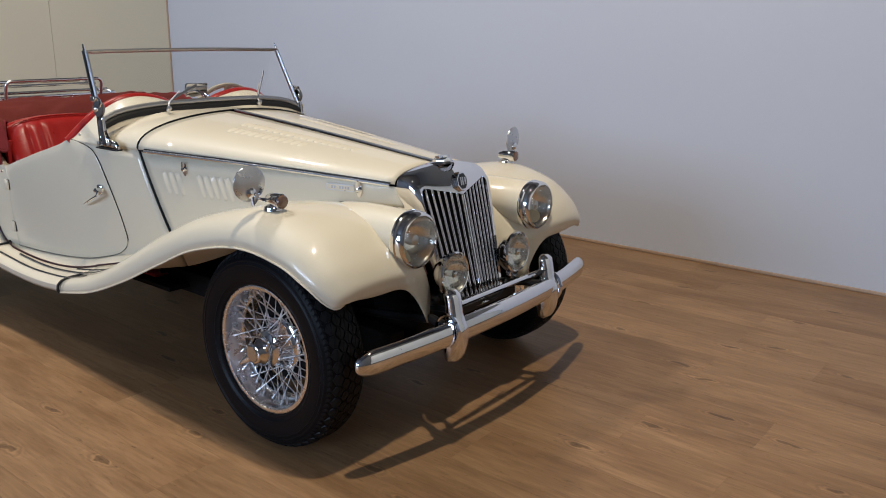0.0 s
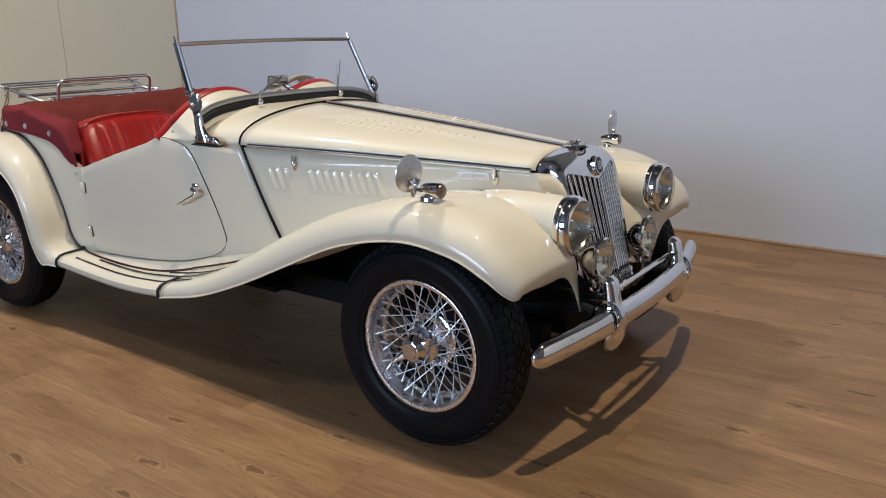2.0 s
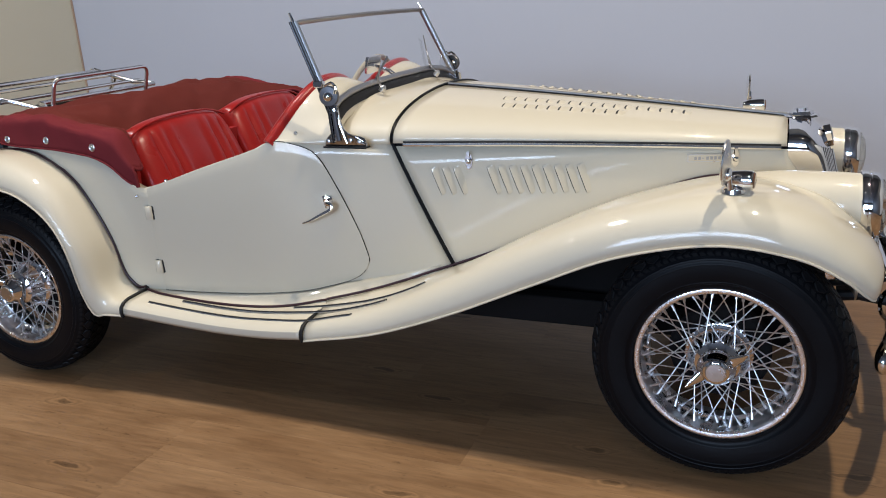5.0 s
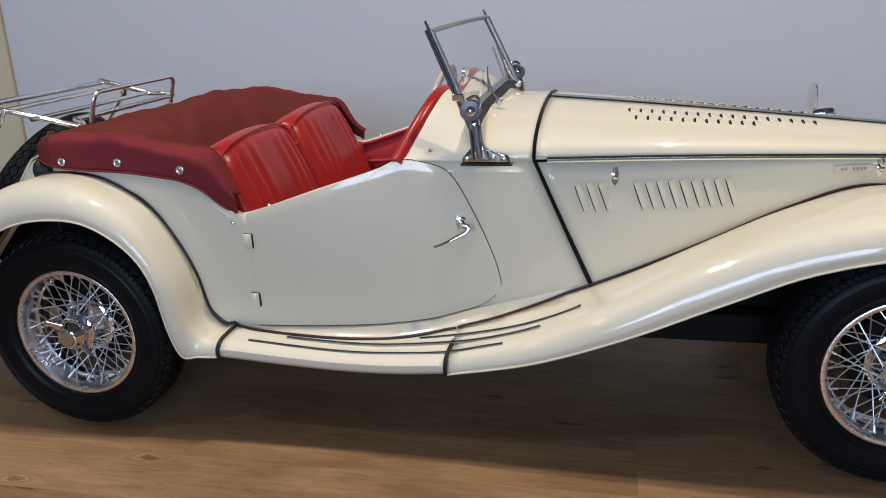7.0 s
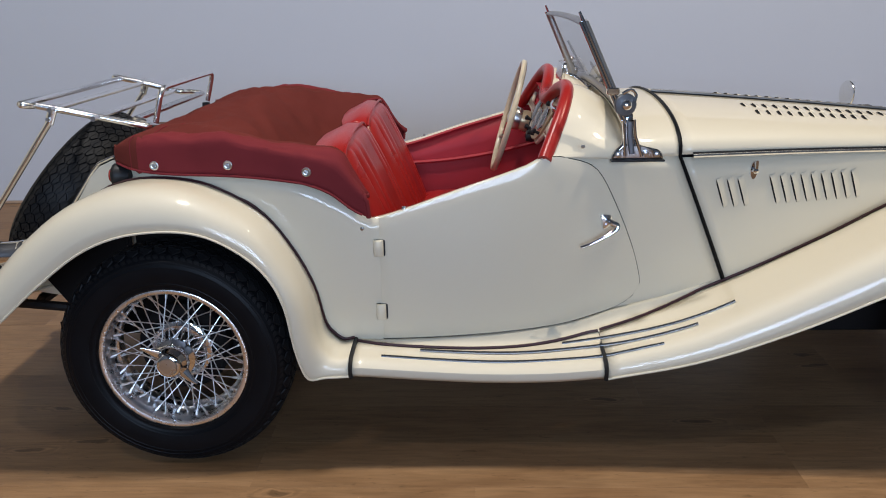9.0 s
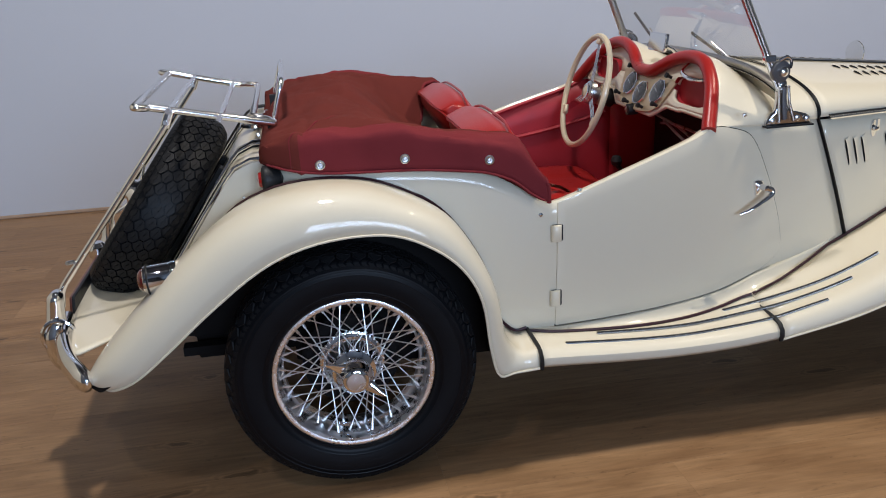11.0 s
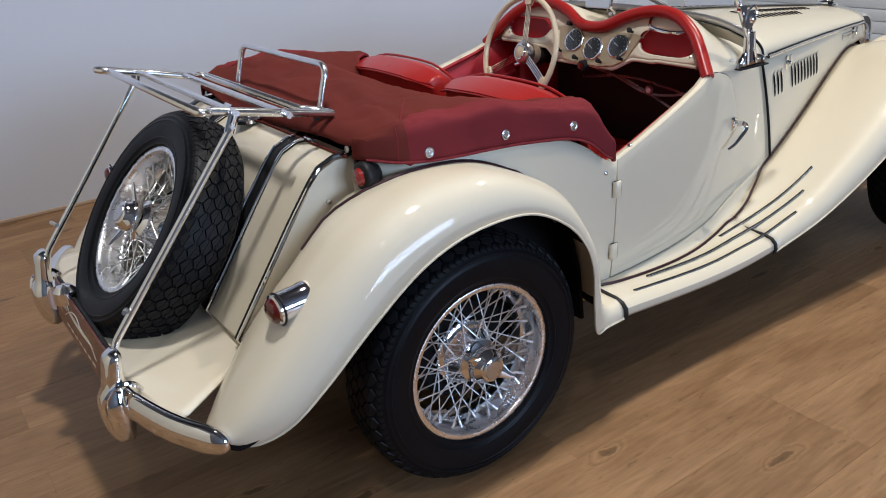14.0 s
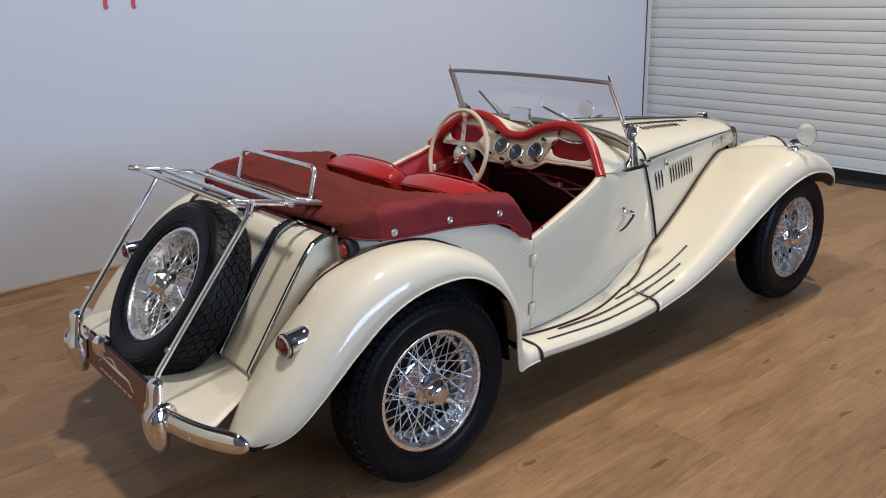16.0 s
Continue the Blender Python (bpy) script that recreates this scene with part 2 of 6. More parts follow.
def part(name, geo, mat, parent=None, label="", smooth=35, thick=0.0, bevel=0.0, sub=0, offset=-1, outward=True):
    """Links geo, (verts, faces) or a bmesh, as one mesh object under parent."""
    me = bpy.data.meshes.new(name)
    if isinstance(geo, tuple):
        me.from_pydata([tuple(v) for v in geo[0]], [], geo[1])
    else:
        bmesh.ops.recalc_face_normals(geo, faces=geo.faces[:])
        geo.to_mesh(me)
        geo.free()
    me.validate()
    if thick and outward:
        # faces look away from the long axis of the car, so that panels thicken inwards
        n = sum(f.area * (f.normal.y * f.center.y + f.normal.z * (f.center.z - 0.45)) for f in me.polygons)
        if n < 0:
            me.flip_normals()
    me.materials.append(mat)
    if smooth:
        me.polygons.foreach_set("use_smooth", [True] * len(me.polygons))
        me.set_sharp_from_angle(angle=radians(smooth))
    ob = new(name, me)
    ob.parent = parent
    if thick:
        md = ob.modifiers.new("thickness", "SOLIDIFY")
        md.thickness, md.offset = thick, offset
    if bevel:
        md = ob.modifiers.new("edge", "BEVEL")
        md.width, md.segments, md.limit_method = bevel, 2, "ANGLE"
    if sub:
        md = ob.modifiers.new("smooth", "SUBSURF")
        md.levels = md.render_levels = sub
    if label:
        ob["label"] = label
    return ob


def share(name, ob, m, parent):
    """Another object on the mesh of ob."""
    o = new(name, ob.data)
    o.parent = parent
    o.matrix_local = m
    return o


def spline(pts, n):
    """n points along a smooth curve through the few given ones."""
    p = np.array(pts, float)
    if p.ndim == 1:
        p = p[:, None]
    k = len(p)
    ext = np.vstack([2 * p[0] - p[1], p, 2 * p[-1] - p[-2]])
    out = []
    for s in np.linspace(0, k - 1, n):
        i = min(int(s), k - 2)
        t = s - i
        a, b, c, d = ext[i : i + 4]
        out.append(0.5 * (2 * b + (c - a) * t + (2 * a - 5 * b + 4 * c - d) * t * t + (3 * b - a - 3 * c + d) * t**3))
    return np.array(out)


def curve_of(pairs):
    """A smooth function through a few (x, value) pairs."""
    fine = spline(sorted(pairs), 12 * len(pairs))
    return lambda x: float(np.interp(x, fine[:, 0], fine[:, 1]))


def grid(rows, close_u=False, close_v=False, caps=False):
    """A sheet through rows of points."""
    nu, nv = len(rows), len(rows[0])
    verts = [tuple(p) for r in rows for p in r]
    faces = []
    for i in range(nu if close_u else nu - 1):
        for j in range(nv if close_v else nv - 1):
            a, b = i * nv + j, i * nv + (j + 1) % nv
            c, d = ((i + 1) % nu) * nv + (j + 1) % nv, ((i + 1) % nu) * nv + j
            faces.append((a, b, c, d))
    if caps:
        faces.append(tuple(range(nv))[::-1])
        faces.append(tuple((nu - 1) * nv + j for j in range(nv)))
    return verts, faces


def join(*geos):
    verts, faces = [], []
    for v, f in geos:
        k = len(verts)
        verts += [tuple(p) for p in v]
        faces += [tuple(i + k for i in q) for q in f]
    return verts, faces


def moved(geo, m):
    return [tuple(m @ Vector(v)) for v in geo[0]], geo[1]


def mirrored(geo):
    return [(x, -y, z) for x, y, z in geo[0]], [tuple(reversed(f)) for f in geo[1]]


def tube(path, r, n=10, closed=False, flat=1.0, r2=None):
    """A round bar along a path; flat squeezes it along its second axis."""
    p = [Vector(q) for q in path]
    k = len(p)
    rows, up = [], None
    for i in range(k):
        t = (p[(i + 1) % k] - p[i - 1]) if closed else (p[min(i + 1, k - 1)] - p[max(i - 1, 0)])
        t.normalize()
        if up is None:
            up = Vector((0, 0, 1)) if abs(t.z) < 0.9 else Vector((1, 0, 0))
        side = t.cross(up).normalized()
        up = side.cross(t).normalized()
        rr = r if r2 is None else r + (r2 - r) * i / (k - 1)
        rows.append([p[i] + side * (rr * flat * math.cos(a)) + up * (rr * math.sin(a)) for a in np.linspace(0, 2 * math.pi, n, endpoint=False)])
    return grid(rows, close_u=closed, close_v=True, caps=not closed)


def bent(path, r=0.02, n=5):
    """The same path with its corners rounded."""
    p = [Vector(q) for q in path]
    out = [p[0]]
    for a, b, c in zip(p, p[1:], p[2:]):
        u, v = (a - b), (c - b)
        k = min(r, u.length * 0.45, v.length * 0.45)
        s, e = b + u.normalized() * k, b + v.normalized() * k
        for t in np.linspace(0, 1, n):
            out.append(s * (1 - t) ** 2 + b * 2 * t * (1 - t) + e * t * t)
    return out + [p[-1]]


def lathe(profile, n=32, m=None, a0=0.0, a1=360.0):
    """Turns a profile of (radius, height) about z."""
    full = abs(a1 - a0) >= 360
    angles = np.radians(np.linspace(a0, a1, n, endpoint=not full))
    rows = [[(r * math.cos(a), r * math.sin(a), h) for r, h in profile] for a in angles]
    g = grid(rows, close_u=full)
    return moved(g, m) if m is not None else g


def block(x0, x1, y0, y1, z0, z1, m=None):
    v = [(x, y, z) for x in (x0, x1) for y in (y0, y1) for z in (z0, z1)]
    g = (v, [(0, 1, 3, 2), (4, 6, 7, 5), (0, 4, 5, 1), (2, 3, 7, 6), (0, 2, 6, 4), (1, 5, 7, 3)])
    return moved(g, m) if m is not None else g


def prism(outline, h0, h1, m=None):
    """A plate with the given outline in xy between two heights."""
    n = len(outline)
    v = [(x, y, h0) for x, y in outline] + [(x, y, h1) for x, y in outline]
    f = [tuple(range(n))[::-1], tuple(range(n, 2 * n))] + [(i, (i + 1) % n, n + (i + 1) % n, n + i) for i in range(n)]
    return moved((v, f), m) if m is not None else (v, f)


def domed(outline, h, m, side=1):
    """A plate with the given outline whose face swells to a height h."""
    cx, cy = sum(p[0] for p in outline) / len(outline), sum(p[1] for p in outline) / len(outline)
    rows = []
    for k, up in ((1.0, -0.5), (1.0, 0.25), (0.965, 0.55), (0.86, 0.80), (0.6, 0.95), (0.25, 1.0)):
        rows.append([(cx + (x - cx) * k, cy + (y - cy) * k, side * h * up) for x, y in outline])
    return moved(grid(rows, close_v=True, caps=True), m)


def thing(name, label, category, loc=(0, 0, 0), group="", kind=""):
    e = new(name)
    e.location = loc
    e.empty_display_size = 0.1
    return tagged(e, label, category, group, kind)


def rounded(w, h, r, k=5):
    """A rounded rectangle round the origin."""
    out = []
    for cx, cy, a in ((w / 2 - r, h / 2 - r, 0), (-w / 2 + r, h / 2 - r, 90), (-w / 2 + r, -h / 2 + r, 180), (w / 2 - r, -h / 2 + r, 270)):
        out += [(cx + r * math.cos(radians(a + b)), cy + r * math.sin(radians(a + b))) for b in np.linspace(0, 90, k)]
    return out


# ---- the room ----
X0, X1, Y0, Y1, TOP = -3.82, 4.10, -10.0, 2.375, 5.0
OPEN_Y = -1.0  # the side panels and the shutter end here; beyond, charcoal walls added for dark reflections
floor = tagged(part("floor", block(X0 - 0.2, X1 + 0.2, Y0 - 0.2, Y1 + 0.2, -0.2, -0.0125), UNDER), "pale oak laminate floor of long planks", "floor", kind="structure")
HIGH = 2.70  # the painted walls end here; unseen upper wall and ceiling above, dark for the chrome
tagged(part("wall_north", block(X0 - 0.2, X1 + 0.2, Y1, Y1 + 0.2, -0.2, HIGH), WALL), "smooth matt blue-grey painted wall", "wall", kind="structure")
tagged(part("wall_upper", join(block(X0 - 0.2, X1 + 0.2, Y1 - 0.004, Y1 + 0.2, HIGH, TOP), block(X0 - 0.2, X0 + 0.004, OPEN_Y - 0.5, Y1 - 0.004, HIGH, TOP), block(X1 - 0.060, X1 + 0.2, OPEN_Y, Y1 - 0.004, HIGH, TOP)), CHARCOAL), "unseen charcoal upper wall added for dark chrome reflections", "wall", kind="structure")
tagged(part("wall_south", block(X0 - 0.2, X1 + 0.2, Y0 - 0.2, Y0, -0.2, TOP), FAR_WALL), "plain grey painted wall", "wall", kind="structure")
wall_w = tagged(part("wall_west", block(X0 - 0.2, X0 - 0.0126, Y0, Y1, -0.2, HIGH - 0.001), BLACK), "wall of tall cream sheet panels with thin joints", "wall", kind="structure")
tagged(part("wall_east", block(X1 + 0.03, X1 + 0.2, Y0, Y1, -0.2, HIGH - 0.001), WALL), "wall behind a closed roller shutter", "wall", kind="structure")
tagged(part("ceiling", block(X0 - 0.2, X1 + 0.2, Y0 - 0.2, Y1 + 0.2, TOP, TOP + 0.2), CEILING), "plain dark grey ceiling", "ceiling", kind="structure")
tagged(part("baseboard", block(X0, X1, Y1 - 0.012, Y1 - 0.001, 0.0, 0.018), SKIRT, bevel=0.003), "thin brown wooden strip along the foot of a wall", "baseboard", kind="structure")
PANEL = 1.12
# unseen end walls, added dark so that the chrome mirrors something black
tagged(part("wall_southwest", block(X0 - 0.011, X0 + 0.03, Y0, OPEN_Y - 0.5, 0.0, TOP), CHARCOAL), "unseen charcoal wall added for dark chrome reflections", "wall", kind="structure")
tagged(part("wall_southeast", block(X1 - 0.06, X1 + 0.029, Y0, OPEN_Y, 0.0, TOP), CHARCOAL), "unseen charcoal wall added for dark chrome reflections", "wall", kind="structure")
y = Y1
while y > OPEN_Y - 0.4:
    part("panel", block(X0 - 0.0125, X0, max(OPEN_Y - 0.499, y - PANEL + 0.004), y, 0.0, HIGH), CREAM_WALL, wall_w)
    y -= PANEL

tagged(part("trim", block(X0 + 0.0005, X0 + 0.012, Y1 - 0.012, Y1 - 0.0005, 0.019, HIGH - 0.002), SKIRT, bevel=0.002), "thin brown strip in the corner of two walls", "trim", kind="structure")
shutter = tagged(part("roller_shutter", block(X1 - 0.05, X1 + 0.028, OPEN_Y + 0.001, Y1 - 0.001, 0.0801, 0.0875), SHUTTER), "closed pale grey slatted roller shutter with black foot", "shutter", kind="structure")
part("foot_seal", block(X1 - 0.05, X1 + 0.028, OPEN_Y + 0.001, Y1 - 0.001, 0.0, 0.080), BLACK, shutter)
part("guide_rail", block(X1 - 0.062, X1 - 0.052, Y1 - 0.045, Y1 - 0.0005, 0.08, HIGH - 0.002), SHUTTER, shutter, bevel=0.002)
part("rail_gap", block(X1 - 0.066, X1 - 0.063, Y1 - 0.010, Y1 - 0.0006, 0.08, HIGH - 0.002), BLACK, shutter, smooth=0)
part("threshold", block(X1 - 0.25, X1 - 0.051, OPEN_Y + 0.001, Y1 - 0.013, 0.0005, 0.008), BLACK, shutter)
SLAT = 0.0905
prof = [(0.0, 0.0), (-0.005, 0.003), (-0.0068, 0.010), (-0.0072, 0.045), (-0.0068, 0.074), (-0.0050, 0.079), (-0.0042, 0.083), (-0.0042, 0.087), (-0.001, 0.0902)]
slat_geo = grid([[(dx, yy, dz) for dx, dz in prof] for yy in (OPEN_Y + 0.002, Y1 - 0.002)])
first = part("slat", slat_geo, SHUTTER, shutter, smooth=50)
first.location = (X1, 0, 0.088)
for i in range(1, 29):
    share("slat", first, pose(X1, 0, 0.088 + SLAT * i), shutter)

# ceiling lamps
for nm, loc, watts, size, col in LAMPS:
    lamp(nm + "_light", (loc[0], loc[1], loc[2] - 0.03), watts, size, col)
    t = thing("high_bay_lamp", "round dark metal ceiling lamp hanging on a rod", "lamp", loc, group="ceiling lamps")
    part("shade", lathe([(0.03, 0.16), (0.06, 0.15), (0.12, 0.02), (0.125, 0.0), (0.115, 0.0), (0.055, 0.14)], 24), BLACK, t)
    part("rod", tube([(0, 0, 0.15), (0, 0, TOP - loc[2])], 0.008), SATIN, t)

# shop windows behind the camera, with the daylight in their openings
for i, x in enumerate((-1.65, -0.35, 0.95, 2.25)):
    d = bpy.data.lights.new("window_daylight", "AREA")
    d.shape, d.size, d.size_y, d.energy, d.color = "RECTANGLE", 1.20, 2.3, WINDOW_W, (0.54, 0.715, 1.0)
    ob = new("window_daylight", d)
    ob.matrix_world = pose(x, Y0 + 0.02, 2.74, 90, 0, 0)
    win = thing("window_%d" % (i + 1), "high shop window in a dark metal frame", "window", (x, Y0, 1.50), kind="structure")
    part("window_frame", join(block(-0.645, -0.60, 0, 0.06, 0, 2.46), block(0.60, 0.645, 0, 0.06, 0, 2.46), block(-0.645, 0.645, 0, 0.06, -0.05, 0.05), block(-0.645, 0.645, 0, 0.06, 2.42, 2.50)), BLACK, win)
    part("glazing_bar", block(-0.02, 0.02, 0.03, 0.06, 0.05, 2.42), BLACK, win)
    part("transom", block(-0.60, 0.60, 0.03, 0.06, 1.55, 1.60), BLACK, win)

# ---- the car: front to +x, its left side to +y ----
car = thing("roadster", "ivory vintage two-seat roadster with red leather interior, on an oak floor", "car")

WAIST = curve_of([(-1.36, 0.49), (-1.30, 0.535), (-1.23, 0.565), (-1.02, 0.592), (-0.8, 0.604), (-0.62, 0.603), (-0.38, 0.586), (-0.14, 0.550), (0.1, 0.493), (0.26, 0.460), (0.6, 0.380), (1.0, 0.286), (1.36, 0.203)])
RIM = curve_of([(-1.36, 0.830), (-1.25, 0.834), (-1.0, 0.830), (-0.85, 0.812), (-0.74, 0.762), (-0.67, 0.714), (-0.62, 0.702), (-0.4, 0.772), (-0.22, 0.828), (-0.145, 0.858), (0.0, 0.856), (0.26, 0.838), (0.5, 0.838)])
SILL = curve_of([(-1.36, 0.50), (-1.0, 0.36), (-0.8, 0.295), (-0.6, 0.292), (-0.3, 0.295), (0.0, 0.330), (0.2, 0.385), (0.385, 0.440), (0.6, 0.515), (0.8, 0.60), (1.0, 0.68), (1.2, 0.725), (1.4, 0.73)])
STRIP = curve_of([(0.2, 0.838), (0.6, 0.829), (1.0, 0.815), (1.36, 0.800)])
CREST = curve_of([(0.2, 0.964), (0.5, 0.940), (0.9, 0.903), (1.36, 0.856)])


def side_y(x, z):
    return WAIST(x) - 0.03 * ((z - 0.62) / 0.4) ** 2


def slant(x, z):
    """Leans the rear edge of the bonnet back towards its top."""
    return x + min(1, max(0, (x + 0.1) / 0.33)) * (1 - 0.3 * min(1, max(0, x - 0.3))) * (0.84 - z) * 0.435


def panel_side(x0, x1, low, high, nx, nz, out=0.0, lean=True):
    rows = []
    for x in np.linspace(x0, x1, nx):
        row = []
        for k in np.linspace(0, 1, nz):
            z = low(x) + (high(x) - low(x)) * k
            xx = slant(x, z) if lean else x
            row.append((xx, -side_y(xx, z) - out, z))
        rows.append(row)
    return grid(rows)


# body tub: both flanks, the tail panel
flank = panel_side(-1.36, 0.220, SILL, RIM, 60, 12)
tub = part("body_tub", join(flank, mirrored(flank)), PAINT, car, thick=0.022)
tail = grid([[(-1.36, yy, zz) for zz in (0.5, 0.66, 0.81)] for yy in np.linspace(-0.48, 0.48, 9)])
part("tail_panel", tail, PAINT, car, thick=0.01)

# scuttle with the twin humps
HUMP = curve_of([(0.0, 0.952), (0.06, 0.960), (0.15, 1.000), (0.25, 1.020), (0.34, 1.010), (0.42, 0.966), (0.475, 0.910), (0.51, 0.868), (0.525, 0.852)])


def rear_x(z):
    return -0.148 + (z - 0.852) * 0.50


def lift(u):
    t = max(0, (u - 0.40) / 0.60)
    return t * t * (3 - 2 * t)


def scuttle(nu=26, nv=64):
    rows = []
    for u in np.linspace(0, 1, nu):
        row = []
        for th in np.linspace(-90, 90, nv):
            s, c = math.sin(radians(th)), max(0, math.cos(radians(th)))
            yf, zf = 0.466 * s, 0.838 + 0.124 * c**0.85
            xf = 0.220 + 0.02 * (zf - 0.838)
            yr = 0.542 * s
            zr = HUMP(abs(0.525 * s))
            k = u * u * (3 - 2 * u)
            row.append((xf + (rear_x(zr) - xf) * u, yf + (yr - yf) * (0.35 * u + 0.65 * k), zf + (zr - zf) * lift(u)))
        rows.append(row)
    return rows


cowl = scuttle()
part("scuttle", grid(cowl), PAINT, car, thick=0.006)
rail = tube([Vector(p) + Vector((-0.015, 0, -0.007)) for p in cowl[-1]], 0.0200, 12)
part("cockpit_rail", rail, LEATHER, car, "padded red leather roll over the dashboard")

# bonnet
NOSE = 1.335


def bonnet_top(x0, x1, n=30, m=17):
    rows = []
    for x in np.linspace(x0, x1, n):
        row = []
        for th in np.linspace(90, 3, m):
            s, c = math.sin(radians(th)), math.cos(radians(th))
            w = WAIST(x)
            z = STRIP(x) + 0.004 + (CREST(x) - STRIP(x) - 0.004) * c**0.85
            lean = max(0, 1 - (x - x0) / 0.3) * (z - 0.838) * -0.02
            row.append((x - lean, -w * s, z))
        rows.append(row)
    return grid(rows)


top = bonnet_top(0.230, NOSE)
part("bonnet_top", top, PAINT, car, thick=0.004)
part("bonnet_top", mirrored(top), PAINT, car, thick=0.004)
bside = panel_side(0.230, NOSE, SILL, lambda x: STRIP(x) - 0.006, 40, 8)
part("bonnet_side", bside, PAINT, car, thick=0.004)
part("bonnet_side", mirrored(bside), PAINT, car, thick=0.004)
inner_bay = panel_side(0.215, NOSE - 0.01, SILL, lambda x: STRIP(x) + 0.002, 12, 3, out=-0.012)
part("engine_bay", join(inner_bay, mirrored(inner_bay), block(0.205, 0.215, -0.40, 0.40, 0.32, 0.86)), UNDER, car, smooth=0)
for sgn in (1, -1):
    g = tube([(x, -WAIST(x) - 0.003, STRIP(x)) for x in np.linspace(0.262, 1.32, 24)], 0.0062, 8)
    k = tube([(x, -WAIST(x) - 0.001, STRIP(x) + 0.0080) for x in np.linspace(0.262, 1.32, 24)], 0.0025, 6)
    part("waist_moulding", g if sgn > 0 else mirrored(g), TUBING, car, "slim chrome moulding")
    part("waist_gap", k if sgn > 0 else mirrored(k), BLACK, car)
    q = [(slant(0.225, z), -side_y(slant(0.225, z), z) - 0.001, z) for z in np.linspace(0.44, 0.838, 12)]
    q += [tuple(Vector(p) + Vector((0.005, 0, 0.001))) for p in cowl[0][:33]][1:]
    g = tube(q, 0.0056, 6)
    part("bonnet_seal", g if sgn > 0 else mirrored(g), RUBBER, car)
part("bonnet_hinge", tube([(x, 0, CREST(x) + 0.003) for x in np.linspace(0.235, 1.36, 20)], 0.0055, 8), STEEL, car, "long chrome centre hinge")


def louvre(length, width, rise, slot=0.003):
    """A pressed louvre: a long blister with rounded ends and a dark open mouth, along y, opening to -x."""
    vs = [-1, -0.985, -0.95, -0.88, -0.75, -0.5, 0, 0.5, 0.75, 0.88, 0.95, 0.985, 1]
    swell = [max(0.0, 1 - abs(v) ** 4) ** 0.6 for v in vs]
    rows = []
    for v, e in zip(vs, swell):
        y = v * length / 2
        rows.append([(width * (-0.35 + 1.0 * k) if k else -width * 0.35, y, rise * e * 0.5 * (1 + math.cos(math.pi * k)) - (0.0006 if k == 1 else 0)) for k in (0, 0.15, 0.35, 0.55, 0.75, 1)])
    mouth, n = [], len(vs) - 1
    for v, e in zip(vs, swell):
        for k in (0, 1):
            mouth.append((-width * 0.35 + 0.0012, v * length * 0.49, k * rise * 0.85 * e + 0.0005))
    mf = [(2 * i, 2 * i + 1, 2 * i + 3, 2 * i + 2) for i in range(n)]
    k0 = len(mouth)
    for v, e in zip(vs, swell):
        for d in (-0.0010, slot * e):
            mouth.append((-width * 0.35 - d, v * length * 0.49, 0.0008))
    mf += [(k0 + 2 * i, k0 + 2 * i + 1, k0 + 2 * i + 3, k0 + 2 * i + 2) for i in range(n)]
    return grid(rows), (mouth, mf)


def frame_at(p, along, normal):
    """A turn that lays local y along a line and local z out of a surface."""
    z = Vector(normal).normalized()
    y = Vector(along)
    y = (y - z * y.dot(z)).normalized()
    x = y.cross(z)
    return Matrix.Translation(p) @ Matrix((x, y, z)).transposed().to_4x4()


LOUVRE, MOUTH = louvre(0.092, 0.021, 0.0052, 0.0026)
SMALL, SMALL_MOUTH = louvre(0.046, 0.021, 0.0044, 0.0072)
protos = {}


def put_louvre(kind, m, parent):
    geo, mouth = (LOUVRE, MOUTH) if kind == "side" else (SMALL, SMALL_MOUTH)
    if kind not in protos:
        a = part("louvre", geo, PAINT, parent, smooth=60)
        a.matrix_local = m
        b = part("louvre_mouth", mouth, BLACK, a, smooth=0)
        protos[kind] = (a, b)
        return
    a0, b0 = protos[kind]
    a = share("louvre", a0, m, parent)
    share("louvre_mouth", b0, Matrix(), a)


for sgn in (1, -1):
    for i, xc in enumerate([0.341, 0.374, 0.407] + [0.507 + 0.0325 * k for k in range(9)]):
        z = 0.722
        xx = xc + 0.02
        nrm = Vector((-(WAIST(xx + 0.01) - WAIST(xx - 0.01)) / 0.02, -1, 0.0))
        p = Vector((xx, -side_y(xx, z) - 0.0005, z))
        m = frame_at(p, (-0.38, 0.05, 1), nrm)
        if sgn < 0:
            m = frame_at((p.x, -p.y, p.z), (-0.38, -0.05, 1), (nrm.x, -nrm.y, 0)) @ Matrix.Rotation(math.pi, 4, "Z")
        put_louvre("side", m, car)
    for row, (count, start, th) in enumerate(((17, 0.50, 22), (11, 0.52, 36))):
        for k in range(count):
            x = start + 0.0345 * k
            s, c = math.sin(radians(th)), math.cos(radians(th))
            w = WAIST(x)
            z = STRIP(x) + 0.004 + (CREST(x) - STRIP(x) - 0.004) * c**0.85
            p = Vector((x, -sgn * w * s, z))
            m = frame_at(p, (0, 1.0, sgn * 0.10), (0.09, -sgn * (0.12 if row == 0 else 0.24), 1))
            put_louvre("top", m, car)


def side_plate(x, z, out=0.0):
    nrm = Vector((-(WAIST(x + 0.01) - WAIST(x - 0.01)) / 0.02, -1, 0.0))
    return frame_at(Vector((x, -side_y(x, z), z)) + nrm.normalized() * out, (0, 0, 1), nrm)


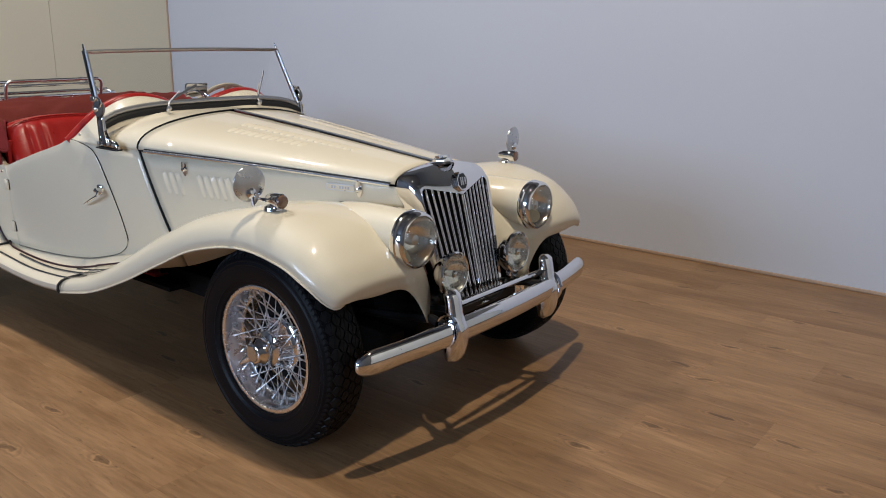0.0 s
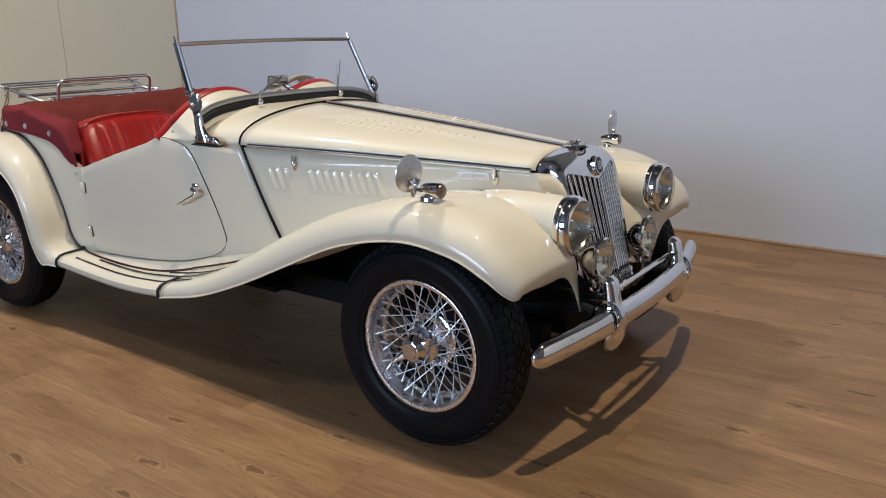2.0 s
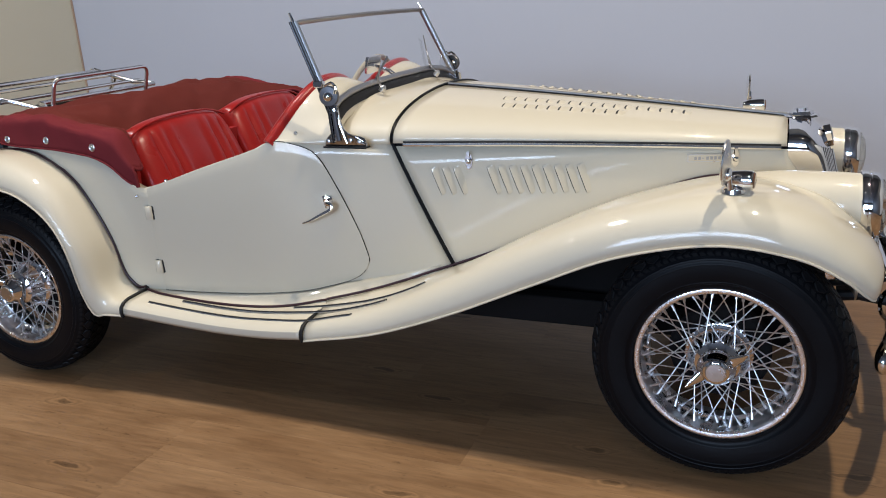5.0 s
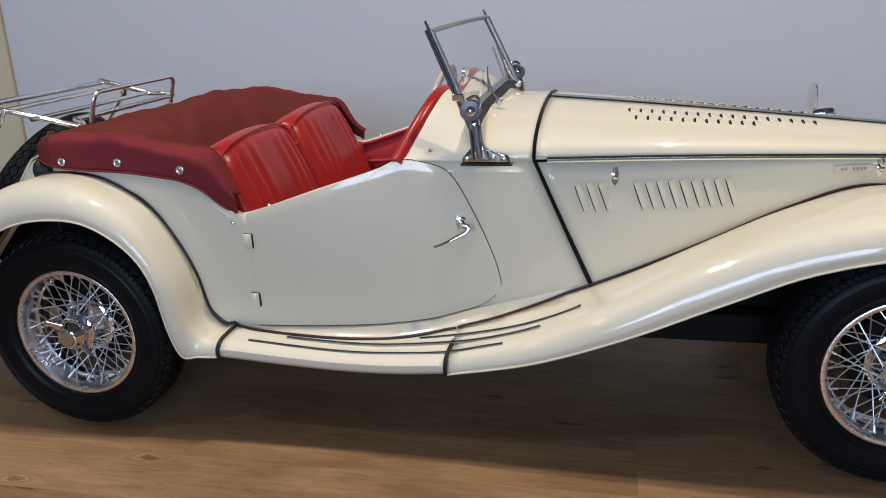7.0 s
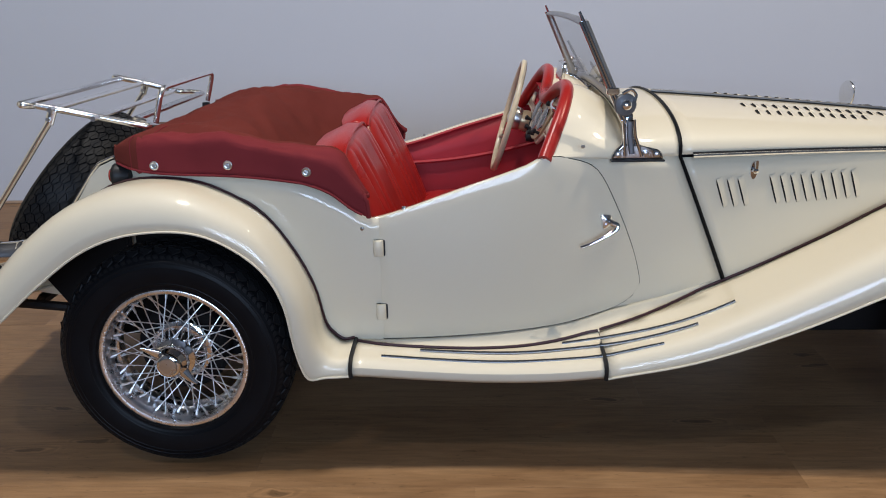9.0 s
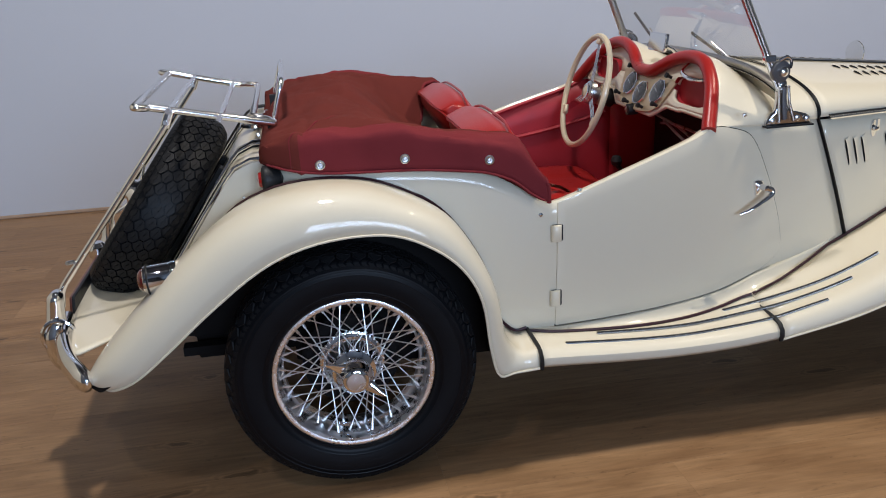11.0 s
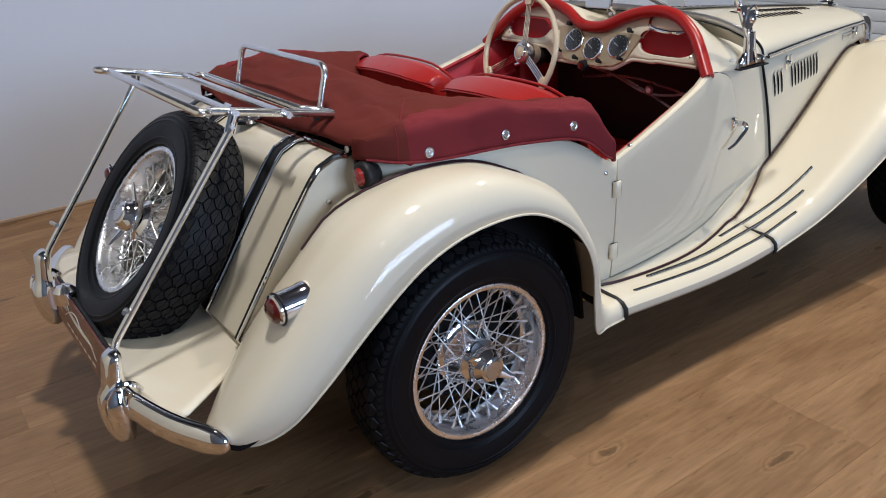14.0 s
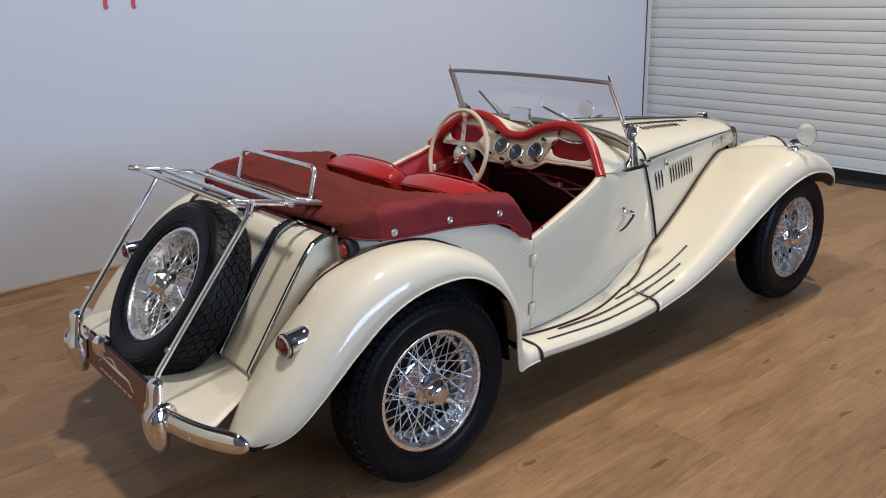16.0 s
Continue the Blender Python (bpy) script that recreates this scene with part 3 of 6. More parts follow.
for sgn in (1, -1):
    for x, z in ((0.452, 0.783), (1.20, 0.775)):
        g = join(prism([(0.011 * math.cos(a), 0.026 * math.sin(a)) for a in np.linspace(0, 6.283, 14, endpoint=False)], 0, 0.006, side_plate(x, z)),
                 lathe([(0.009, 0.0), (0.009, 0.016), (0.006, 0.02), (0, 0.021)], 12, side_plate(x, z)),
                 block(-0.004, 0.004, -0.002, 0.030, 0.012, 0.019, side_plate(x, z)))
        part("bonnet_catch", g if sgn > 0 else mirrored(g), CHROME, car, "small chrome bonnet catch")
    m = side_plate(1.125, 0.776)
    g = prism(rounded(0.112, 0.024, 0.003, 3), 0, 0.004, m)
    bad = part("model_badge", g if sgn > 0 else mirrored(g), SATIN, car, "small metal name plate")
    g = prism(rounded(0.104, 0.017, 0.002, 3), 0.0040, 0.0045, m)
    part("plate_field", g if sgn > 0 else mirrored(g), PAINT, bad, smooth=0)
    bars = [block(-0.036 + 0.0110 * i, -0.0288 + 0.0110 * i, -0.0045, 0.0045, 0.0045, 0.0050, m) for i in (0, 1, 3, 4, 5, 6)] + [block(-0.014, -0.010, -0.001, 0.001, 0.0045, 0.0050, m)]
    g = join(*bars)
    tagged(part("plate_marks", g if sgn > 0 else mirrored(g), STEEL, bad), kind="stuff")

# doors
DOOR_TOP = curve_of([(-0.618, 0.7005), (-0.4, 0.7705), (-0.22, 0.827), (-0.15, 0.853), (-0.09, 0.846), (-0.015, 0.812), (0.045, 0.707), (0.10, 0.575), (0.124, 0.49), (0.127, 0.468)])
DOOR_LOW = curve_of([(-0.618, 0.338), (-0.45, 0.340), (-0.256, 0.346), (-0.104, 0.358), (-0.011, 0.377), (0.06, 0.397), (0.10, 0.420), (0.12, 0.445), (0.127, 0.466)])


def door_geo():
    rows = []
    xs = [-0.618 + 0.745 * math.sin(k * math.pi / 2) for k in np.linspace(0, 1, 44)]
    for x in xs:
        rows.append([(x, -side_y(x, z) - 0.0045, z) for z in np.linspace(DOOR_LOW(x), DOOR_TOP(x), 12)])
    return grid(rows)


seam = [(x, DOOR_TOP(x)) for x in np.linspace(-0.16, 0.125, 30)] + [(x, DOOR_LOW(x)) for x in np.linspace(0.127, -0.62, 40)]
for sgn in (1, -1):
    g = door_geo()
    door = part("door", g if sgn > 0 else mirrored(g), PAINT, car, thick=0.006, bevel=0.0015)
    g = tube([(x, -side_y(x, z) - 0.0024, z) for x, z in seam], 0.0019, 5)
    part("door_seam", g if sgn > 0 else mirrored(g), UNDER, door)
    for z in (0.617, 0.426):
        m = side_plate(-0.622, z, 0.004)
        g = grid([[m @ Vector((-0.0145 * math.cos(a), zz, -0.001 + 0.013 * k * math.sin(a) ** 0.7)) for a in np.linspace(0, math.pi, 13)] for zz, k in ((-0.023, 0.0), (-0.023, 0.90), (-0.0218, 1.0), (0.0218, 1.0), (0.023, 0.90), (0.023, 0.0))])
        hg = part("hinge", g if sgn > 0 else mirrored(g), PAINT, door, smooth=50)
        # black plate set off to one side, drawn as the shade round the hinge
        g = prism([(x + 0.0022, zz) for x, zz in rounded(0.0325, 0.0475, 0.005)], -0.001, 0.003, m)
        part("hinge_shadow", g if sgn > 0 else mirrored(g), BLACK, hg, smooth=0)
    m = side_plate(0.014, 0.662, 0.004) @ Matrix.Scale(0.78, 4)
    esc = [(-0.022, 0.024), (-0.016, 0.029), (0.0, 0.030), (0.018, 0.027), (0.024, 0.018), (0.022, 0.0), (0.012, -0.020), (-0.004, -0.030), (-0.012, -0.027), (-0.018, 0.002)]
    boss = join(domed(esc[::-1], 0.014, m), lathe([(0.015, 0.008), (0.012, 0.018), (0.011, 0.036), (0.0125, 0.044), (0.008, 0.050), (0.0, 0.051)], 16, m @ pose(0.006, 0.004, 0)))
    lever = tube([m @ Vector(p) for p in spline([(0.004, 0.004, 0.042), (0.024, -0.004, 0.048), (0.018, -0.020, 0.052), (-0.020, -0.040, 0.050), (-0.066, -0.064, 0.044), (-0.104, -0.080, 0.030)], 20)], 0.0095, 10, flat=0.7, r2=0.0042)
    g = join(boss, lever)
    part("door_handle", g if sgn > 0 else mirrored(g), CHROME, door, "curved chrome handle")
    g = lathe([(0.007, 0), (0.006, 0.005), (0, 0.007)], 10, frame_at((-0.55, -side_y(-0.55, 0.72) + 0.012, RIM(-0.55) + 0.001), (1, 0, 0), (0, 0, 1)))
    part("stud", g if sgn > 0 else mirrored(g), SATIN, car)
    for x, z in ((-0.665, 0.672), (-0.06, 0.882)):
        yy = -side_y(x, z) - 0.001 if z < 0.8 else -0.543
        g = lathe([(0.006, 0), (0.005, 0.004), (0, 0.006)], 10, frame_at((x, yy, z), (0, 0, 1), (0, -1, 0.1)))
        part("stud", g if sgn > 0 else mirrored(g), SATIN, car)


# wings
FLARE = curve_of([(0.0, 0.058), (0.10, 0.054), (0.20, 0.030), (0.30, 0.006), (0.36, 0.0), (1.4, 0.0)])


def wing(stations, n, m=9, e=0.86):
    """Lip, crown and inner edge of each station; sections are rounded quarters."""
    lip, crown, inner = (spline([s[k] for s in stations], n) for k in range(3))
    for i in inner:
        if -1.30 < i[0] < 1.32:
            i[1] = -side_y(i[0], i[2]) - 0.002 - (FLARE(i[0]) if i[0] > 0 else 0)
    rows = []
    for l, c, i in zip(lip, crown, inner):
        row = []
        for a in np.linspace(0, 90, m):
            sa, ca = math.sin(radians(a)) ** e, max(0, math.cos(radians(a))) ** e
            row.append((l[0] + (c[0] - l[0]) * sa, c[1] + (l[1] - c[1]) * ca, l[2] + (c[2] - l[2]) * sa))
        for t in np.linspace(0, 1, m)[1:]:
            k = 1 - t**2.5
            row.append((i[0] + (c[0] - i[0]) * k, c[1] + (i[1] - c[1]) * t, i[2] + (c[2] - i[2]) * k))
        rows.append(row)
    return rows


FRONT_WING = [
    ((0.004, -0.727, 0.274), (0.004, -0.682, 0.3225), (0.004, -0.545, 0.345)),
    ((0.25, -0.735, 0.328), (0.24, -0.665, 0.393), (0.22, -0.490, 0.393)),
    ((0.50, -0.740, 0.420), (0.47, -0.660, 0.500), (0.45, -0.415, 0.466)),
    ((0.74, -0.740, 0.528), (0.70, -0.645, 0.622), (0.70, -0.352, 0.560)),
    ((0.95, -0.742, 0.618), (0.93, -0.630, 0.718), (0.93, -0.298, 0.656)),
    ((1.18, -0.742, 0.666), (1.20, -0.600, 0.773), (1.15, -0.245, 0.720)),
    ((1.36, -0.740, 0.648), (1.40, -0.568, 0.738), (1.33, -0.210, 0.690)),
    ((1.465, -0.732, 0.602), (1.510, -0.540, 0.668), (1.41, -0.200, 0.612)),
    ((1.518, -0.710, 0.558), (1.562, -0.522, 0.606), (1.462, -0.195, 0.518)),
    ((1.542, -0.680, 0.540), (1.562, -0.505, 0.566), (1.494, -0.210, 0.458)),
    ((1.540, -0.630, 0.560), (1.548, -0.465, 0.540), (1.545, -0.280, 0.388)),
]
REAR_WING = [
    ((-0.703, -0.727, 0.283), (-0.703, -0.690, 0.332), (-0.703, -0.560, 0.337)),
    ((-0.770, -0.729, 0.281), (-0.738, -0.694, 0.326), (-0.732, -0.564, 0.332)),
    ((-0.818, -0.736, 0.283), (-0.766, -0.690, 0.342), (-0.758, -0.568, 0.350)),
    ((-0.843, -0.750, 0.37), (-0.792, -0.686, 0.39), (-0.784, -0.572, 0.39)),
    ((-0.862, -0.760, 0.50), (-0.812, -0.672, 0.51), (-0.808, -0.580, 0.50)),
    ((-0.900, -0.760, 0.585), (-0.860, -0.660, 0.62), (-0.860, -0.585, 0.610)),
    ((-0.965, -0.760, 0.65), (-0.930, -0.655, 0.715), (-0.936, -0.588, 0.710)),
    ((-1.06, -0.760, 0.70), (-1.04, -0.655, 0.777), (-1.041, -0.582, 0.776)),
    ((-1.164, -0.760, 0.712), (-1.16, -0.650, 0.812), (-1.15, -0.572, 0.808)),
    ((-1.285, -0.760, 0.697), (-1.31, -0.645, 0.808), (-1.30, -0.535, 0.803)),
    ((-1.396, -0.758, 0.65), (-1.46, -0.640, 0.752), (-1.43, -0.465, 0.738)),
    ((-1.519, -0.755, 0.56), (-1.59, -0.635, 0.655), (-1.56, -0.456, 0.610)),
    ((-1.63, -0.750, 0.465), (-1.70, -0.630, 0.548), (-1.67, -0.450, 0.500)),
    ((-1.715, -0.735, 0.395), (-1.795, -0.630, 0.450), (-1.765, -0.490, 0.410)),
    ((-1.780, -0.700, 0.359), (-1.845, -0.625, 0.386), (-1.840, -0.552, 0.364)),
    ((-1.818, -0.662, 0.354), (-1.854, -0.618, 0.368), (-1.850, -0.570, 0.356)),
]
JOINT_Y = curve_of([(-1.46, -0.490), (-1.42, -0.510), (-1.37, -0.535), (-1.32, -0.558), (-1.25, -0.574), (-1.10, -0.586), (-1.0, -0.589), (-0.7, -0.560)])


def joint_point(r):
    """Where the body's flank meets a section of the rear wing."""
    sec = r[8:]
    if r[-1][0] > -0.99:
        return Vector((r[-1][0], r[-1][1] - 0.002, r[-1][2] + 0.006))
    y = max(min(JOINT_Y(r[-1][0]), sec[-1][1] - 0.002), sec[0][1])
    ys = [q[1] for q in sec]
    return Vector((float(np.interp(y, ys, [q[0] for q in sec])), y, float(np.interp(y, ys, [q[2] for q in sec])) + 0.002))


for nm, st, n in (("front_wing", FRONT_WING, 64), ("rear_wing", REAR_WING, 64)):
    rows = wing(st, n)
    for sgn in (1, -1):
        g = grid(rows)
        w = part(nm, g if sgn > 0 else mirrored(g), PAINT, car, "sweeping ivory wing", thick=0.006, smooth=50)
        lip = tube([r[0] for r in rows], 0.0032, 6)
        part("wing_lip", lip if sgn > 0 else mirrored(lip), PAINT, w)
        liner = grid([[Vector(p) + Vector((0, 0.004, -0.016)) for p in r[1 if nm == "front_wing" else 2:-1]] for r in (rows[0:46] if nm == "front_wing" else rows[2:-2])])
        part("wing_liner", liner if sgn > 0 else mirrored(liner), UNDER, w)
        if nm == "front_wing":
            bead = [Vector((r[-1][0], r[-1][1] - 0.002, r[-1][2] + 0.006)) for r in rows[:52]]
        else:
            bead = [joint_point(r) for r in rows[:46]]
        bead = tube(bead, 0.0042, 6)
        part("wing_piping", bead if sgn > 0 else mirrored(bead), PIPING, w, "dark maroon piping")

front_rows = np.array(wing(FRONT_WING, 64)).reshape(-1, 3)


def wing_top(x, y):
    """Height of the front wing at a place in plan."""
    d = (front_rows[:, 0] - x) ** 2 + (front_rows[:, 1] - y) ** 2
    near = np.argsort(d)[:4]
    w = 1 / (d[near] + 1e-6)
    return float((front_rows[near, 2] * w).sum() / w.sum())


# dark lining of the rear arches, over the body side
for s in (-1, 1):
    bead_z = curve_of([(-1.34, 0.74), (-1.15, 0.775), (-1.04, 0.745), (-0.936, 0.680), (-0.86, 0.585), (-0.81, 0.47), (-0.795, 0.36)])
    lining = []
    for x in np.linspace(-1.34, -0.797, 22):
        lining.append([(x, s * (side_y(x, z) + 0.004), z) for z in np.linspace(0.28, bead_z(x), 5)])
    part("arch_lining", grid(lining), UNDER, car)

# running boards
LOWEDGE = curve_of([(-0.78, 0.285), (-0.67, 0.281), (-0.491, 0.269), (-0.314, 0.261), (-0.142, 0.263), (0.02, 0.276)])


def rise(x):
    """The board sweeps up along the body towards the front wing."""
    return 0.020 * max(0, (x + 0.25) / 0.25) ** 2


rows = []
for x in np.linspace(-0.702, 0.002, 24):
    lo = LOWEDGE(x)
    rows.append([(x, -0.722, lo), (x, -0.728, lo + 0.012), (x, -0.726, lo + 0.028), (x, -0.712, lo + 0.041), (x, -0.69, lo + 0.047), (x, -0.63, lo + 0.049 + 0.3 * rise(x)), (x, -0.57, lo + 0.050 + 0.8 * rise(x)), (x, -min(0.56, side_y(x, 0.33) - 0.008), lo + 0.052 + rise(x))])
SILL_Y = curve_of([(-0.70, 0.597), (-0.62, 0.616), (-0.43, 0.616), (-0.27, 0.602), (-0.107, 0.574), (-0.03, 0.560), (0.004, side_y(0.004, 0.345) + 0.060)])
inner_edge = [Vector((x, -SILL_Y(x), LOWEDGE(x) + 0.053 + rise(x))) for x in np.linspace(-0.70, 0.0, 24)]
sill = []
for e in inner_edge:
    zt = DOOR_LOW(max(e.x, -0.618)) - 0.003
    yt = side_y(e.x, zt) + 0.0015
    sill.append([(e.x, e.y + (-yt - e.y) * k**0.8, e.z - 0.004 + (zt - e.z + 0.004) * k**1.25) for k in np.linspace(0, 1, 6)])
for r in [q for q in wing(FRONT_WING, 64) if 0.006 < q[-1][0] < 0.36]:
    x, y, z = r[-1]
    zt = z + 0.038 - 0.02 * x / 0.36
    yt = side_y(x, zt) + 0.001
    sill.append([(x, y + (-yt - y) * k**0.8, z - 0.004 + (zt - z + 0.004) * k**1.25) for k in np.linspace(0, 1, 6)])
STRIP_LINES = [[(-0.618, -0.682), (-0.3, -0.688), (-0.1, -0.682), (0.16, -0.690)], [(-0.512, -0.638), (-0.26, -0.638), (-0.1, -0.630), (0.04, -0.634), (0.26, -0.648)], [(-0.106, -0.590), (0.04, -0.592), (0.37, -0.605)]]
for sgn in (1, -1):
    g = grid(rows)
    rb = part("running_board", g if sgn > 0 else mirrored(g), PAINT, car, "ivory running board with chrome strips", thick=0.01)
    g = grid(sill)
    part("sill_panel", g if sgn > 0 else mirrored(g), PAINT, car, thick=0.004, smooth=60)
    g = tube(inner_edge, 0.0042, 6)
    part("board_piping", g if sgn > 0 else mirrored(g), PIPING, rb)
    for x in (-0.70, 0.0):
        lo = LOWEDGE(x)
        g = tube([(x, -0.727, lo - 0.002), (x, -0.732, lo + 0.014), (x, -0.729, lo + 0.03), (x, -0.714, lo + 0.044), (x, -0.69, lo + 0.05), (x, -0.63, lo + 0.052), (x, -0.555, lo + 0.056)], 0.006, 6)
        part("board_joint", g if sgn > 0 else mirrored(g), BLACK, rb)
    for line in STRIP_LINES:
        pth = []
        for x in np.linspace(line[0][0], line[-1][0], 28):
            y = curve_of(line)(x)
            z = wing_top(x, y) if x > 0.012 else LOWEDGE(x) + (0.0455 if y < -0.68 else 0.0495 + rise(x) * (0.3 if y < -0.62 else 0.5))
            pth.append((x, y, z + 0.0030))
        hz = [p[2] for p in pth]
        for _ in range(6):
            hz = [hz[0]] + [(a + 2 * b + c) / 4 for a, b, c in zip(hz, hz[1:], hz[2:])] + [hz[-1]]
        pth = [(p[0], p[1], h) for p, h in zip(pth, hz)]
        g = tube(pth, 0.0034, 8, r2=0.0030)
        part("tread_strip", g if sgn > 0 else mirrored(g), BLACK, rb, "thin dark strip edged with chrome")
        g = tube([(px, py - 0.0046, pz - 0.0012) for px, py, pz in pth], 0.0022, 6)
        part("strip_edge", g if sgn > 0 else mirrored(g), TUBING, rb, "bright metal edge")


# wheels: local z points outward
def tyre_profile(w=0.165, r=0.327, rb=0.196):
    """Section from the inner bead over the tread to the outer bead, with the moulded rings of the outer wall."""
    h = w / 2
    inner = [(rb, -h * 0.62), (rb + 0.012, -h * 0.80), (rb + 0.045, -h * 0.98), (rb + 0.075, -h), (r - 0.032, -h * 0.955), (r - 0.022, -h * 0.86), (r - 0.0105, -h * 0.64), (r - 0.0055, -h * 0.36)]
    crown = [(r - 0.0055, h * 0.36), (r - 0.0105, h * 0.64), (r - 0.0220, h * 0.86), (r - 0.0300, h * 0.935)]
    rings = [(r - 0.0335, h * 0.958), (r - 0.0345, h * 0.972), (r - 0.0385, h * 0.982), (r - 0.0400, h * 0.974), (r - 0.0460, h * 0.992), (r - 0.0475, h * 1.006), (r - 0.0500, h * 1.008), (r - 0.0515, h * 0.996)]
    wall = [(rb + 0.070, h * 1.002), (rb + 0.052, h * 0.992), (rb + 0.036, h * 0.950), (rb + 0.0345, h * 0.958), (rb + 0.0315, h * 0.945), (rb + 0.0300, h * 0.925), (rb + 0.021, h * 0.870), (rb + 0.017, h * 0.875), (rb + 0.012, h * 0.80), (rb, h * 0.62)]
    return inner + crown + rings + wall


def tread_blocks(w=0.165, r=0.327, count=52):
    """A honeycomb of blocks, each cut in two by a stepped slot, with a row of shoulder lugs at both sides."""
    verts, faces = [], []
    step = 2 * math.pi / count
    pitch = w * 0.158
    slot = 0.075

    def put(poly, a0, h0, base_r, down):
        k, n = len(verts), len(poly)
        for lift in (-down, 0.0):
            for u, v in poly:
                a, h = a0 + u * step, h0 + v * pitch
                out = max(0, abs(h) - w * 0.20)
                rr = base_r + lift - 15.0 * out * out
                verts.append((rr * math.cos(a), rr * math.sin(a), h))
        faces.append(tuple(k + n + i for i in range(n)))
        faces.extend((k + i, k + (i + 1) % n, k + n + (i + 1) % n, k + n + i) for i in range(n))

    for row in range(-2, 3):
        for k in range(count):
            a0 = (k + 0.5 * (row % 2)) * step
            gap = 0.026
            lower = [(-0.44, -0.20), (0.0, -0.60), (0.44, -0.20)]
            upper = [(0.44, 0.20), (0.0, 0.60), (-0.44, 0.20)]
            cut = [(0.44, -slot), (0.12, -slot), (-0.12, slot), (-0.44, slot)]
            put([(u, v) for u, v in lower] + [(u, v - gap) for u, v in cut], a0, row * pitch * 0.96, r, 0.0065)
            put([(u, v + gap) for u, v in cut[::-1]] + upper, a0, row * pitch * 0.96, r, 0.0065)
    # shoulder lugs: short wedges that end the tread against the walls
    for side in (-1, 1):
        for k in range(count * 2):
            a0 = k * step / 2 + step / 8
            k0 = len(verts)
            ring = [(w * 0.404, r - 0.0165), (w * 0.432, r - 0.0205), (w * 0.460, r - 0.0275)]
            for u in (-0.17, 0.17):
                for h, rr in ring:
                    a = a0 + (u + (0.12 if abs(h - w * 0.432) < 0.001 else 0.0)) * step
                    verts.append((rr * math.cos(a), rr * math.sin(a), side * h))
                    verts.append(((rr - 0.004) * math.cos(a), (rr - 0.004) * math.sin(a), side * (h - 0.004)))
            for i in (0, 2):
                faces.append((k0 + i, k0 + i + 2, k0 + 6 + i + 2, k0 + 6 + i))
                faces.append((k0 + i, k0 + i + 1, k0 + i + 3, k0 + i + 2))
                faces.append((k0 + 6 + i, k0 + 6 + i + 2, k0 + 6 + i + 3, k0 + 6 + i + 1))
            faces.append((k0, k0 + 6, k0 + 7, k0 + 1))
            faces.append((k0 + 4, k0 + 5, k0 + 11, k0 + 10))
    return verts, faces


def spoke_geo(p, q):
    """A wire with its thicker nipple at the rim end."""
    d = (q - p).normalized()
    e = q - d * 0.017
    return join(tube([p, p + (e - p) * 0.5, e], 0.0018, 6), tube([e - d * 0.002, e + d * 0.001, e + d * 0.012, q], 0.0036, 6, r2=0.0044))


def pol(r, deg, h):
    return Vector((r * math.cos(radians(deg)), r * math.sin(radians(deg)), h))


wheel_data = {}


